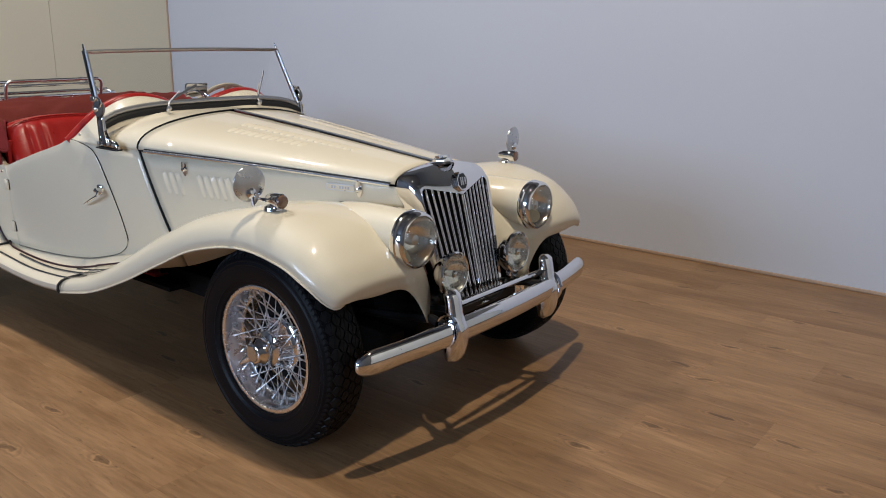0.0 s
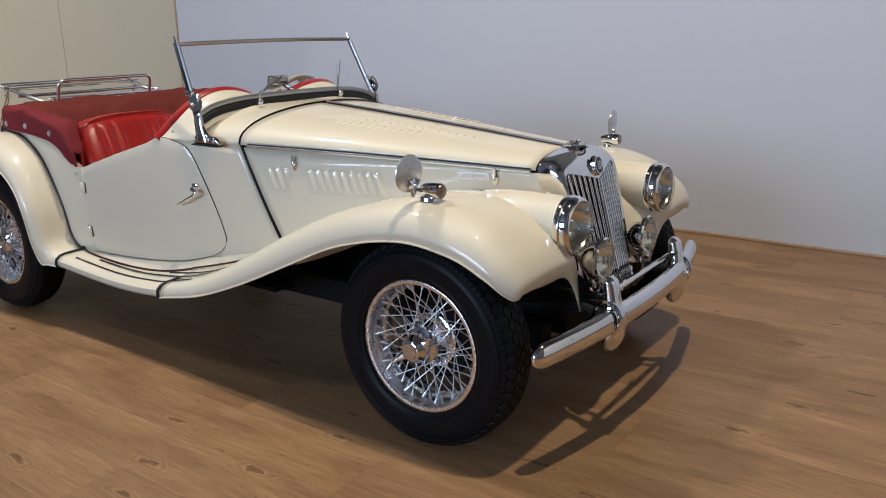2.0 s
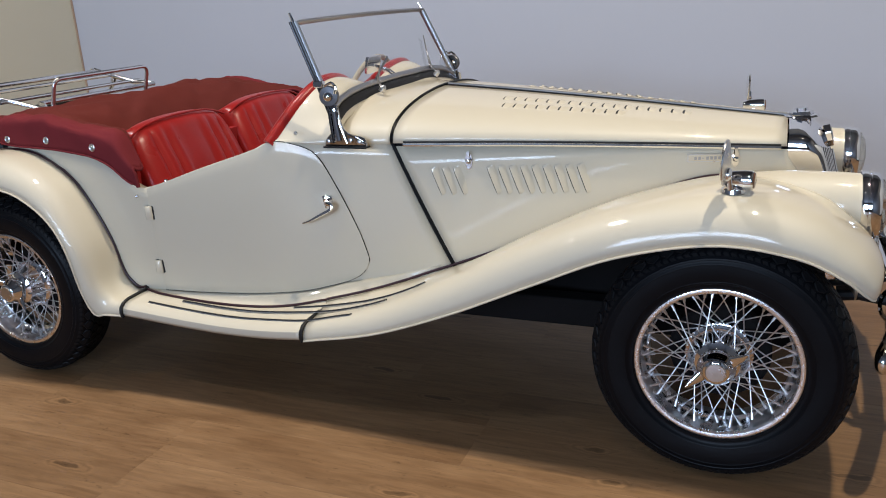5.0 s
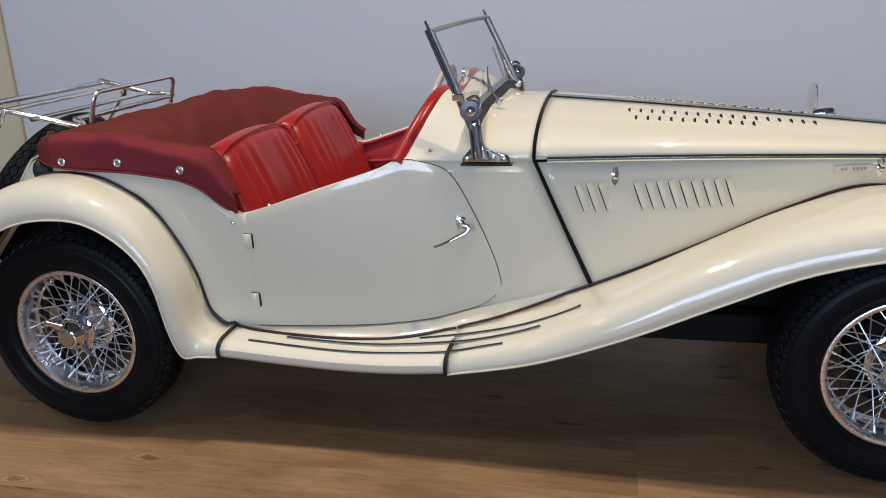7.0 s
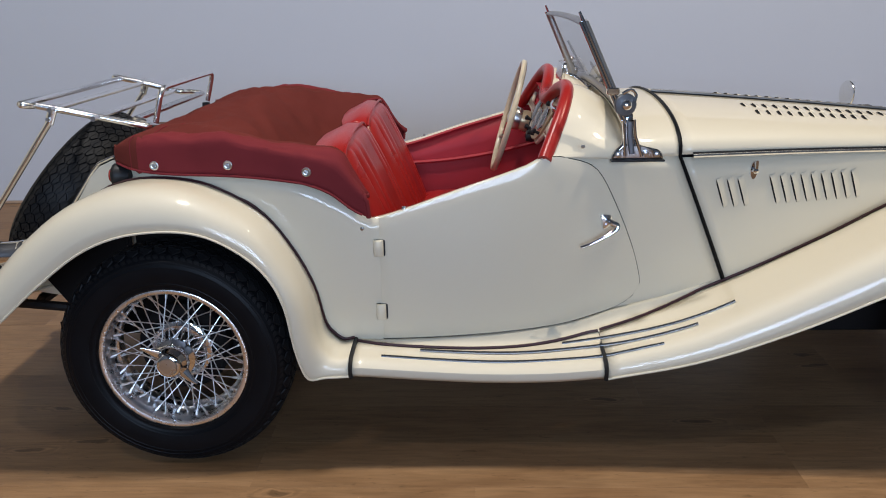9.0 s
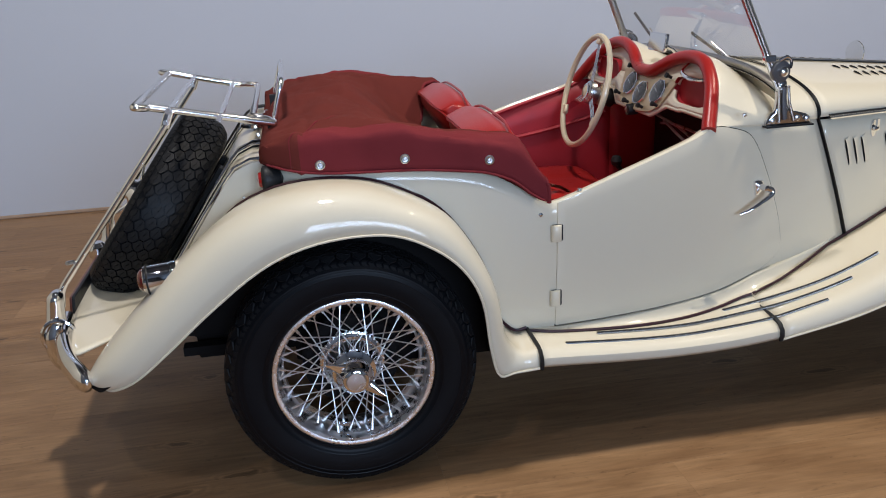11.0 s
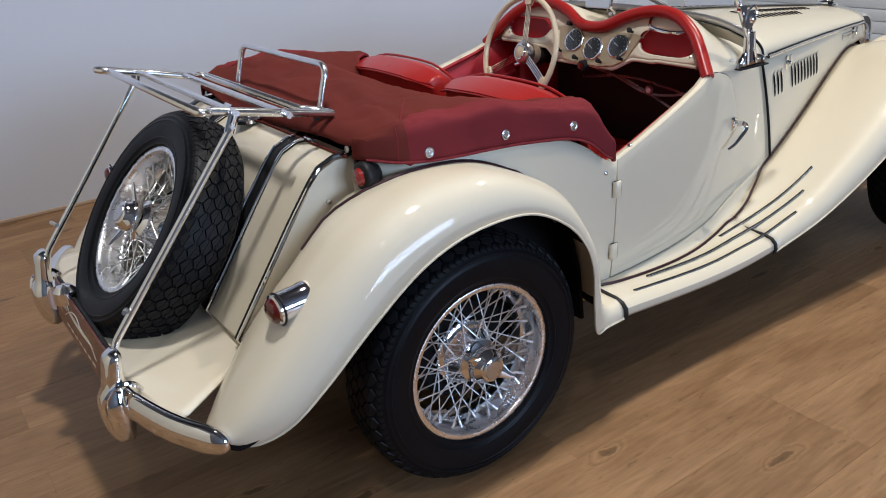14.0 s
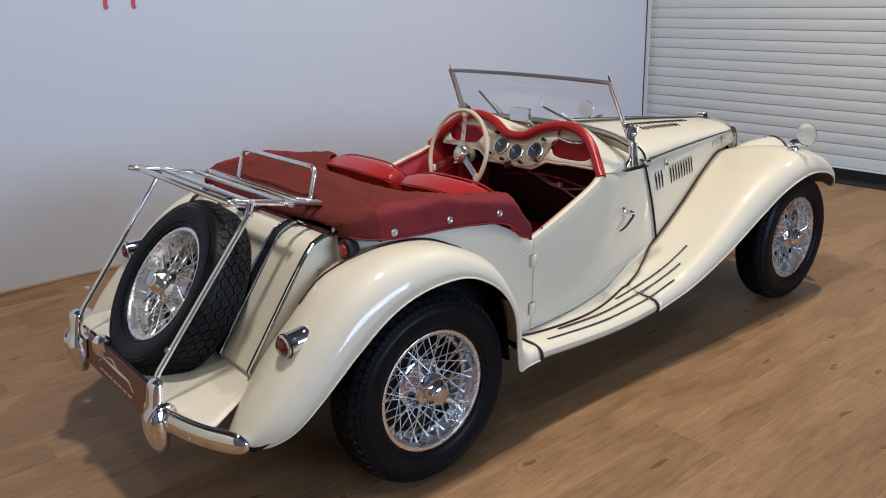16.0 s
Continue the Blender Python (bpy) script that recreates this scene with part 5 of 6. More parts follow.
for s in (-1, 1):
    post = [ws(s * 0.488, k) for k in np.linspace(0.030, H + 0.004, 8)]
    part("windscreen_post", tube(post, 0.0050, 8), CHROME, screen)
    part("windscreen_post", tube([q + Vector((-0.0095, 0, 0)) for q in post], 0.0042, 8), CHROME, screen)
    part("post_channel", tube([q + Vector((-0.005, -s * 0.002, 0)) for q in post], 0.0052, 6), BLACK, screen)
    part("post_clamp", prism(rounded(0.034, 0.020, 0.005), -0.009, 0.009, frame_at(ws(s * 0.490, 0.125), (0, 0, 1), (0, s, 0))), CHROME, screen, bevel=0.003)
    part("post_pin", tube([ws(s * 0.486, H), ws(s * 0.486, H + 0.032)], 0.0055, 8, r2=0.0035), CHROME, screen)
    rear = spline([(0.024, 0.838), (0.026, 0.854), (0.036, 0.868), (0.048, 0.882), (0.051, 0.905), (0.047, 0.962)], 14)
    fore = spline([(0.076, 0.964), (0.080, 0.925), (0.088, 0.894), (0.108, 0.876), (0.146, 0.868), (0.162, 0.856), (0.166, 0.838)], 14)
    outline = [tuple(q) for q in rear] + [tuple(q) for q in fore]
    outline = outline[::-1]
    mm = Matrix.Translation((0, s * 0.512, 0)) @ pose(0, 0, 0, 90, 0, 0)
    foot_p = part("screen_bracket", domed(outline, 0.009, mm, -s), DARK_CHROME, screen, smooth=60)
    part("bracket_gasket", prism([(0.022, 0.834), (0.169, 0.834), (0.169, 0.8395), (0.022, 0.8395)], -0.016, 0.016, mm), BLACK, foot_p, smooth=0, bevel=0.002)
    for x in (0.056, 0.086):
        rib = [Vector((x - 0.006, s * 0.522, 0.950)), Vector((x - 0.001, s * 0.524, 0.905)), Vector((x + 0.016 * (x - 0.05) / 0.03, s * 0.525, 0.850))]
        part("bracket_rib", tube(rib, 0.0042, 8), CHROME, foot_p)
    part("bracket_recess", tube([(0.068, s * 0.5225, 0.945), (0.070, s * 0.5230, 0.905), (0.078, s * 0.5235, 0.856)], 0.0075, 8, flat=0.5), STRIP_METAL, foot_p)
    for x, z in ((0.040, 0.854), (0.116, 0.858), (0.146, 0.854)):
        part("bolt", lathe([(0.008, 0), (0.008, 0.004), (0.004, 0.006), (0, 0.006)], 10, frame_at((x, s * 0.522, z), (0, 0, 1), (0, s, 0))), SATIN, foot_p)
    pm = frame_at((0.054, s * 0.516, 0.990), (0, 0, 1), (0.15, s, 0))
    knob = part("pivot_knob", lathe([(0.028, -0.008), (0.031, -0.004), (0.031, 0.004), (0.028, 0.007), (0.014, 0.008)], 22, pm), STRIP_METAL, screen, "dark clamp disc with a chrome centre")
    part("pivot_centre", lathe([(0.014, 0.008), (0.013, 0.018), (0.008, 0.022), (0, 0.023)], 16, pm), CHROME, knob)
    part("pivot_wing", tube([pm @ Vector(q) for q in spline([(-0.010, 0.030, 0.004), (0.012, 0.040, 0.008), (0.026, 0.026, 0.010), (0.022, 0.008, 0.012)], 10)], 0.0045, 8), CHROME, knob)
for y0, y1, k0, k1 in ((-0.215, -0.04, 0.115, 0.165), (0.235, 0.345, 0.10, 0.215)):
    base = ws(y0, low_z(abs(y0)) - 0.012) + Vector((0.032, 0, 0.0))
    mid = ws(y0 + 0.45 * (y1 - y0), (k0 + k1) / 2) + Vector((0.018, 0, 0))
    arm = tube([base + Vector((0, 0, 0.008)), ws(y0 + 0.1 * (y1 - y0), low_z(abs(y0)) + 0.018) + Vector((0.022, 0, 0)), mid], 0.0042, 6, r2=0.0026)
    blade = tube([ws(y0 + 0.18 * (y1 - y0), k0 - 0.012) + Vector((0.010, 0, 0)), ws(y1, k1) + Vector((0.010, 0, 0))], 0.0058, 6, flat=0.4)
    pivot = lathe([(0.011, -0.006), (0.010, 0.010), (0.005, 0.016), (0, 0.017)], 12, Matrix.Translation(base) @ pose(0, 0, 0, 0, 40, 0))
    wp = part("wiper", join(arm, pivot), SATIN, screen, "slim metal wiper arm")
    part("wiper_blade", blade, STRIP_METAL, wp, "dark wiper blade")
# inside mirror on the scuttle
stem = join(tube([Vector((0.03, 0.02, 0.975)), Vector((-0.005, 0.025, 1.005)), Vector((-0.054, 0.018, 1.028))], 0.006, 8), tube([Vector((0.03, 0.055, 0.975)), Vector((-0.005, 0.040, 1.01)), Vector((-0.054, 0.020, 1.030))], 0.004, 8))
mm = frame_at((-0.066, 0.016, 1.034), (0, 0, 1), (-1, -0.05, 0.16))
mir = part("rear_view_mirror", join(prism(rounded(0.118, 0.060, 0.010), -0.010, 0.0, mm), stem, lathe([(0.016, 0), (0.012, 0.012), (0, 0.014)], 12, Matrix.Translation((0.03, 0.038, 0.968)))), CHROME, car, "small chrome-backed mirror on a stem", bevel=0.003)
part("mirror_face", prism(rounded(0.108, 0.051, 0.007), 0.0005, 0.001, mm), LENS_IN, mir, smooth=0)

# wing mirrors and side lamps
for s in (-1, 1):
    c = Vector((1.195, s * 0.697, 0.858))
    mm = frame_at(c, (0, 0, 1), (-1, s * -0.12, 0.03))
    base = Vector((1.215, s * 0.625, 0.777))
    lampm = frame_at(base + Vector((0.012, 0, 0.024)), (0, 0, 1), (1, s * 0.1, 0.0))
    arm = tube([base + Vector((-0.01, 0, 0.02)), base + Vector((-0.018, s * 0.045, 0.030)), c + Vector((0.016, 0, -0.062)), c + Vector((0.012, 0, -0.034))], 0.006, 8)
    body = lathe([(0.0, -0.045), (0.012, -0.042), (0.021, -0.02), (0.024, 0.01), (0.024, 0.03), (0.021, 0.034)], 18, lampm)
    wm = part("wing_mirror", join(arm, body, lathe([(0.030, -0.006), (0.028, 0.003), (0.014, 0.010), (0.012, 0.02)], 16, Matrix.Translation(base))), CHROME, car, "round chrome mirror standing on a side lamp")
    part("mirror_back", lathe([(0.054, -0.002), (0.053, -0.005), (0.040, -0.008), (0.02, -0.010), (0, -0.0105)], 28, mm), SATIN, wm)
    part("mirror_boss", lathe([(0.017, -0.006), (0.016, -0.014), (0.010, -0.019), (0, -0.020)], 18, mm @ pose(0, -0.028, 0)), CHROME, wm)
    part("mirror_face", lathe([(0.0545, -0.002), (0.0525, 0.0005), (0.0, 0.001)], 28, mm), LENS_IN, wm)
    part("side_lamp_glass", lathe([(0.0215, 0.032), (0.018, 0.038), (0, 0.041)], 16, lampm), AMBER, wm)

# fuel tank at the tail
SLOPE = Vector((-0.270, 0, -0.375)).normalized()
TANK_TOP = Vector((-1.430, 0, 0.842))
nrm = Vector((SLOPE.z, 0, -SLOPE.x))
LEN = 0.478


def tank_section(y, grow=0.0):
    a = [(-1.350, 0.842 + grow), (-1.405, 0.839 + grow), (-1.446, 0.821 + grow), (-1.472, 0.794 + grow * 0.7)]
    for k in (0.25, 0.5, 0.75, 0.96):
        p = Vector((-1.472, 0, 0.794)).lerp(TANK_TOP + SLOPE * LEN, k)
        a.append((p.x - grow * 0.8, p.z + grow * 0.5))
    e = TANK_TOP + SLOPE * LEN
    a += [(e.x + 0.02, e.z - 0.02), (-1.50, 0.40), (-1.350, 0.42)]
    return [(x, y, z) for x, z in a]


tank = part("fuel_tank", grid([tank_section(y) for y in (-0.447, -0.2, 0.0, 0.2, 0.447)], close_v=True, caps=True), PAINT, car, "sloping ivory fuel tank with chrome edges", smooth=40)
for s in (-1, 1):
    edge = [Vector(p) + Vector((0, s * 0.002, 0.003)) for p in tank_section(s * 0.444, 0.006)[:9]]
    part("tank_edge", tube(edge, 0.0048, 8), CHROME, tank, "chrome edge strip")
    part("tank_edge_seal", tube([q + Vector((0, -s * 0.010, -0.001)) for q in edge], 0.0045, 6), BLACK, tank)
    part("tank_side_bead", tube([(-1.352, s * 0.449, 0.835), (-1.350, s * 0.449, 0.70), (-1.40, s * 0.449, 0.56)], 0.005, 6), CHROME, tank)
    band = [[Vector(p) + Vector((0, dy, 0)) for dy in (-0.025, 0.025)] for p in tank_section(s * 0.222, 0.006)[:9]]
    strap = part("tank_strap", grid(band), BLACK, tank, "black tank strap with chrome edges", thick=0.005)
    for dy in (-0.0255, 0.0255):
        part("strap_edge", tube([Vector(q) + Vector((0, dy, 0.002)) for q in tank_section(s * 0.222, 0.007)[:9]], 0.0035, 6), CHROME, strap)
    part("stud", lathe([(0.007, 0), (0.006, 0.004), (0, 0.005)], 10, frame_at((-1.432, s * 0.448, 0.745), (0, 0, 1), (0, s, 0))), SATIN, tank)
cm = Matrix.Translation((-1.405, 0.06, 0.846))
part("fuel_cap", join(lathe([(0.046, 0.0), (0.046, 0.010), (0.038, 0.013), (0.036, 0.018), (0.030, 0.022), (0, 0.024)], 24, cm), block(-0.05, 0.03, -0.008, 0.008, 0.020, 0.027, cm)), CHROME, tank, "chrome fuel filler cap")

for s in (-1, 1):
    g = prism([(-1.36, 0.36), (-1.36, 0.735), (-1.43, 0.710), (-1.56, 0.585), (-1.655, 0.478), (-1.60, 0.40)], 0.4505, 0.4535)
    g = moved(g, pose(0, 0, 0, 90, 0, 0))
    part("inner_wing_panel", g if s < 0 else mirrored(g), UNDER, car, smooth=0)
    g = prism([(-0.806, 0.300), (-0.822, 0.45), (-0.858, 0.58), (-0.868, 0.58), (-0.834, 0.45), (-0.818, 0.300)], 0.450, 0.672)
    g = moved(g, pose(0, 0, 0, 90, 0, 0))
    part("wheel_arch_wall", g if s < 0 else mirrored(g), UNDER, car, smooth=0)

# spare wheel carrier, apron
hubm = Matrix.Translation(SPARE) @ pose(0, 0, 0, 0, -(90 - SPARE_TILT), 0)
part("spare_carrier", join(tube([hubm @ Vector((0, 0, -0.16)), hubm @ Vector((0, 0, 0.0))], 0.05, 14), block(-0.30, 0.22, -0.09, -0.05, -0.11, -0.09, hubm), block(-0.30, 0.22, 0.05, 0.09, -0.11, -0.09, hubm), block(-0.32, -0.27, -0.26, 0.26, -0.125, -0.10, hubm)), BLACK, car, bevel=0.004)


def apron(nu=26, nv=40):
    """The panel between the rear wings, sweeping down and back from the tank's foot."""
    rows = []
    for u in np.linspace(0, 1, nu):
        row = []
        for v in np.linspace(-1, 1, nv):
            w = 0.438 + 0.150 * u - (0.08 * ((u - 0.88) / 0.12) ** 2 if u > 0.88 else 0)
            x = -1.62 - 0.345 * u + 0.052 * u * v * v
            z = 0.455 - 0.042 * u - 0.014 * u * v * v
            row.append((x, v * w, z))
        rows.append(row)
    return rows


ap = apron()
apr = part("rear_apron", grid(ap), PAINT, car, "curved ivory apron under the spare wheel", thick=0.006)
part("apron_lip", tube([Vector(p) + Vector((0, 0, -0.002)) for p in ap[-1]], 0.006, 6), PAINT, apr)

# rear bumper in two quarters, plate between
rbx = curve_of([(0.30, -1.968), (0.42, -1.955), (0.55, -1.915), (0.64, -1.868), (0.70, -1.825)])
rb = None
for s in (-1, 1):
    run = [(rbx(y), s * y, 0.388 - 0.05 * max(0, y - 0.45)) for y in [0.30 + 0.385 * math.sin(math.pi / 2 * q) for q in np.linspace(0, 1, 30)]]
    blade = bar_rows(run if s < 0 else run[::-1], 0.074, 0.023, "last" if s < 0 else "first")
    q = part("rear_bumper", blade, CHROME, car, "chrome quarter bumper with a tall overrider", smooth=50)
    part("overrider", overrider(s, -1.975, s * 0.374, 0.280, 0.514, -1), CHROME, q, smooth=60)
    part("overrider_collar", tube([(-1.968 + 0.045 * math.cos(a), s * (0.406 + 0.004 * math.sin(a)), 0.392 + 0.05 * math.sin(a)) for a in np.linspace(0, 2 * math.pi, 20, endpoint=False)], 0.006, 6, closed=True), CHROME, q)
    part("bumper_bolt", lathe([(0.012, 0), (0.011, 0.004), (0, 0.007)], 12, frame_at((rbx(0.53) - 0.019, s * 0.53, 0.375), (0, 0, 1), (-1, s * 0.45, 0))), CHROME, q)
    part("bumper_iron", tube([(-1.955, s * 0.35, 0.38), (-1.85, s * 0.345, 0.36), (-1.6, s * 0.33, 0.33)], 0.016, 8), BLACK, q)
pm = frame_at((-1.962, 0.0, 0.398), (0, 0, 1), (-1, 0, 0.12))
plate = part("number_plate", prism(rounded(0.56, 0.115, 0.006, 3), 0.0, 0.006, pm), BROWN, car, "brown dealer plate between the overriders", smooth=0)
sweep = tube([pm @ Vector(p) for p in spline([(-0.17, -0.012, 0.007), (-0.10, 0.022, 0.007), (-0.03, 0.034, 0.007), (0.03, 0.008, 0.007), (0.10, 0.014, 0.007), (0.16, -0.010, 0.007)], 24)], 0.0012, 5)
part("plate_marks", join(sweep, *[block(-0.16 + 0.045 * i, -0.130 + 0.045 * i, -0.038, -0.031, 0.006, 0.0068, pm) for i in range(7)]), WHITE, plate, smooth=0)
part("plate_holder", join(block(-0.285, 0.285, -0.062, 0.062, -0.010, -0.001, pm), block(-0.33, 0.33, -0.010, 0.012, -0.028, -0.012, pm)), BLACK, plate, smooth=0, bevel=0.002)
lm = Matrix.Translation((-1.962, 0.13, 0.462))
part("plate_lamp", join(lathe([(0.030, -0.022), (0.032, -0.010), (0.030, 0.012), (0.018, 0.026), (0, 0.030)], 20, lm), block(-0.02, 0.03, -0.02, 0.02, -0.04, -0.018, lm)), CHROME, plate, "chrome plate lamp")

# luggage rack


def rk(u, v):
    """u from the front bar (0) to the rear bar (1), v across."""
    return Vector((-1.335 - 0.375 * u, v, 0.918 + 0.083 * u))


loop = []
for cu, cv, a0, ru, rv in ((0.155, -0.328, 180, 0.155, 0.058), (0.155, 0.328, 90, 0.155, 0.058), (0.925, 0.357, 0, 0.075, 0.029), (0.925, -0.357, 270, 0.075, 0.029)):
    turn = [rk(cu + ru * math.cos(radians(a)), cv + rv * math.sin(radians(a))) for a in np.linspace(a0, a0 - 90, 11)]
    loop += turn
rack = part("luggage_rack", tube(loop, 0.0100, 12, closed=True), TUBING, car, "tubular chrome luggage rack over the spare wheel", smooth=60)
for u in (0.37, 0.705):
    part("rack_bar", tube([rk(u, -0.383) + Vector((0, 0, 0.001)), rk(u, 0.383) + Vector((0, 0, 0.001))], 0.0082, 10), TUBING, rack)
hoop = [rk(0.0, -0.262), rk(0.0, -0.262) + Vector((0.03, 0, 0.105)), rk(0.0, 0.262) + Vector((0.03, 0, 0.105)), rk(0.0, 0.262)]
part("rack_hoop", tube(bent(hoop, 0.035, 9), 0.0085, 10), TUBING, rack, smooth=60)
for s in (-1, 1):
    top_end = rk(0.705, s * 0.366)
    st = [top_end + Vector((-0.012, 0, -0.034)), Vector((-1.955, s * 0.352, 0.51)), Vector((-1.962, s * 0.354, 0.46))]
    sy = part("rack_stay", tube(bent(st, 0.03), 0.009, 10), CHROME, rack, smooth=60)
    part("stay_lug", tube([top_end + Vector((0.002, 0, 0.0)), top_end + Vector((-0.016, 0, -0.042))], 0.013, 10, flat=0.55), CHROME, sy)
    part("lug_bolt", tube([top_end + Vector((-0.012, -0.014, -0.028)), top_end + Vector((-0.012, 0.014, -0.028))], 0.006, 8), SATIN, sy)
    part("stay_clip", tube([Vector((-1.911, s * 0.350, 0.585)), Vector((-1.921, s * 0.374, 0.590))], 0.006, 6), SATIN, sy)
    part("rack_foot", join(block(-1.356, -1.332, s * 0.268 - 0.010, s * 0.268 + 0.010, 0.846, 0.912), tube([(-1.345, s * 0.268 - 0.018, 0.880), (-1.345, s * 0.268 + 0.018, 0.880)], 0.006, 8)), BLACK, rack, bevel=0.003)
    part("foot_clamp", tube(bent([(-1.375, s * 0.268 - 0.03, 0.850), (-1.375, s * 0.268 + 0.03, 0.850), (-1.330, s * 0.268 + 0.03, 0.852)], 0.012), 0.0075, 8), CHROME, rack)

# tail lamps and flank lamps
for s in (-1, 1):
    m = frame_at((-1.610, s * 0.628, 0.615), (0, 0, 1), (-1, s * 0.08, -0.03))
    tl = part("tail_lamp", lathe([(0.030, -0.011), (0.0385, -0.010), (0.0385, 0.0), (0.0375, 0.004), (0.0365, 0.008), (0.0350, 0.052), (0.0345, 0.068), (0.029, 0.071)], 32, m), CHROME, car, "chrome tail lamp with a red lens")
    part("lamp_boss", lathe([(0.036, -0.060), (0.0365, -0.011), (0.030, -0.010)], 28, m), PAINT, tl)
    part("red_lens", lathe([(0.029, 0.068), (0.0275, 0.075), (0.020, 0.082), (0.010, 0.085), (0, 0.086)], 24, m), RED_GLASS, tl)
    part("lamp_ring", tube([m @ Vector((0.0355 * math.cos(a), 0.0355 * math.sin(a), 0.060)) for a in np.linspace(0, 6.283, 28, endpoint=False)], 0.0024, 6, closed=True), BLACK, tl)
    m = frame_at((-1.364, s * 0.511, 0.808), (0, 0, 1), (-1, s * 0.02, 0.0))
    fl = part("flasher_lamp", lathe([(0.0, -0.042), (0.020, -0.036), (0.031, -0.018), (0.0355, -0.002), (0.0355, 0.006), (0.033, 0.010), (0.029, 0.012)], 28, m), BLACK, car, "small black lamp with a red lens")
    part("red_lens", lathe([(0.023, 0.012), (0.019, 0.021), (0, 0.026)], 20, m), FLASH_GLASS, fl)
    sp = part("lamp_face", lathe([(0.030, 0.012), (0.018, 0.015)], 20, m), BLACK, fl)

# folded hood under its cover
HOOD_TOP = curve_of([(-1.375, 0.848), (-1.345, 0.890), (-1.29, 0.912), (-1.22, 0.926), (-1.15, 0.931), (-1.08, 0.927), (-1.02, 0.900), (-0.97, 0.858), (-0.93, 0.818), (-0.89, 0.782), (-0.86, 0.765), (-0.82, 0.75), (-0.60, 0.70)])
HOOD_ARM = curve_of([(-1.375, 0.02), (-1.34, 0.055), (-1.25, 0.092), (-1.15, 0.103), (-1.05, 0.105), (-0.95, 0.096), (-0.86, 0.086), (-0.80, 0.090), (-0.74, 0.108), (-0.71, 0.108), (-0.68, 0.075), (-0.64, 0.040), (-0.60, 0.030)])
HOOD_W = curve_of([(-1.38, 0.475), (-1.345, 0.53), (-1.25, 0.576), (-1.0, 0.606), (-0.8, 0.618), (-0.68, 0.618), (-0.60, 0.614)])
HOOD_EDGE = curve_of([(-1.40, 0.850), (-1.345, 0.846), (-1.3, 0.838), (-1.2, 0.829), (-1.0, 0.825), (-0.86, 0.812), (-0.80, 0.801), (-0.74, 0.775), (-0.68, 0.728), (-0.60, 0.69)])
HOOD_REACH = curve_of([(0.0, -0.838), (0.15, -0.836), (0.30, -0.828), (0.45, -0.812), (0.56, -0.785), (0.64, -0.715), (0.72, -0.645), (0.85, -0.640), (1.0, -0.640)])


def hood_front(v):
    """How far forward the cover reaches across the car: short behind the seats, long at the sides."""
    return HOOD_REACH(abs(v)) + 0.008 * v + 0.006 * math.sin(v * 17)


# soft folds of the cover: a point on each, the turn of its ridge, width and height
HOOD_FOLDS = [(-1.12, 0.20, 0.35, 0.030, 0.012), (-1.03, -0.12, 0.55, 0.026, 0.013), (-1.06, -0.10, 0.55, 0.035, -0.010), (-1.20, -0.20, -0.30, 0.030, 0.009), (-0.98, 0.35, 0.25, 0.028, 0.010), (-0.95, -0.36, 0.8, 0.022, 0.012), (-0.90, -0.40, 0.8, 0.022, -0.012), (-1.16, 0.42, 0.6, 0.024, -0.009)]


def hood_geo(nu=60, nv=90):
    rows = []
    for v in np.linspace(-1, 1, nv):
        row = []
        x1 = hood_front(v)
        for u in np.linspace(0, 1, nu):
            x = -1.375 + (x1 + 1.375) * u
            w, top_z, low = HOOD_W(x), HOOD_TOP(x), HOOD_EDGE(x)
            a = abs(v)
            if a > 0.93:
                k = (a - 0.93) / 0.07
                y, z = w, (low + 0.045) - 0.048 * k
            else:
                b = a / 0.93
                y = w * math.sin(b * math.pi / 2) ** 0.96
                t = min(1, max(0, (b - 0.34) / 0.34))
                t = t * t * (3 - 2 * t)
                bulge = (1 - t) * (HOOD_TOP(x - 0.03 * v) - low) + t * HOOD_ARM(x)
                z = low + 0.045 + (bulge - 0.045) * max(0, 1 - b**7) ** 0.5
            n1 = noise.noise(Vector((x * 6, v * 5, 1.3)))
            n2 = noise.noise(Vector((x * 15 + v * 4, v * 9 - x * 5, 4.1)))
            sag = -0.030 * math.exp(-((x + 0.96) / 0.13) ** 2) * max(0, 1 - a * 1.3)
            ridge = 0.005 * abs(math.sin(4 * v + 11 * x + 2.5 * n1)) * (a < 0.9) - 0.007 * math.exp(-((x + 1.225 + 0.05 * a) / 0.008) ** 2) * (a > 0.35)
            for fx, fy, ang, wide, high in HOOD_FOLDS:
                yy = math.copysign(y, v)
                off = (x - fx) * math.cos(ang) + (yy - fy) * math.sin(ang)
                run = (yy - fy) * math.cos(ang) - (x - fx) * math.sin(ang)
                z += high * math.exp(-((off / wide) ** 2) - (run / 0.30) ** 2) * (a < 0.8) * min(1, (0.8 - min(a, 0.8)) * 8) * min(1, max(0, (x1 - x) / 0.10)) * min(1, (x + 1.375) / 0.10)
            n3 = noise.noise(Vector((x * 9 + v * 16, v * 3 - x * 20, 7.7)))
            z += (0.010 * n1 + 0.006 * n2 + 0.004 * (1 - abs(n3)) ** 4) * (1 if a < 0.93 else 0.3) * min(1, max(0.1, (x + 1.375) / 0.12)) + sag + ridge * min(1, (x + 1.375) / 0.08)
            row.append((x, math.copysign(y + 0.004 * n2, v), z))
        rows.append(row)
    return rows


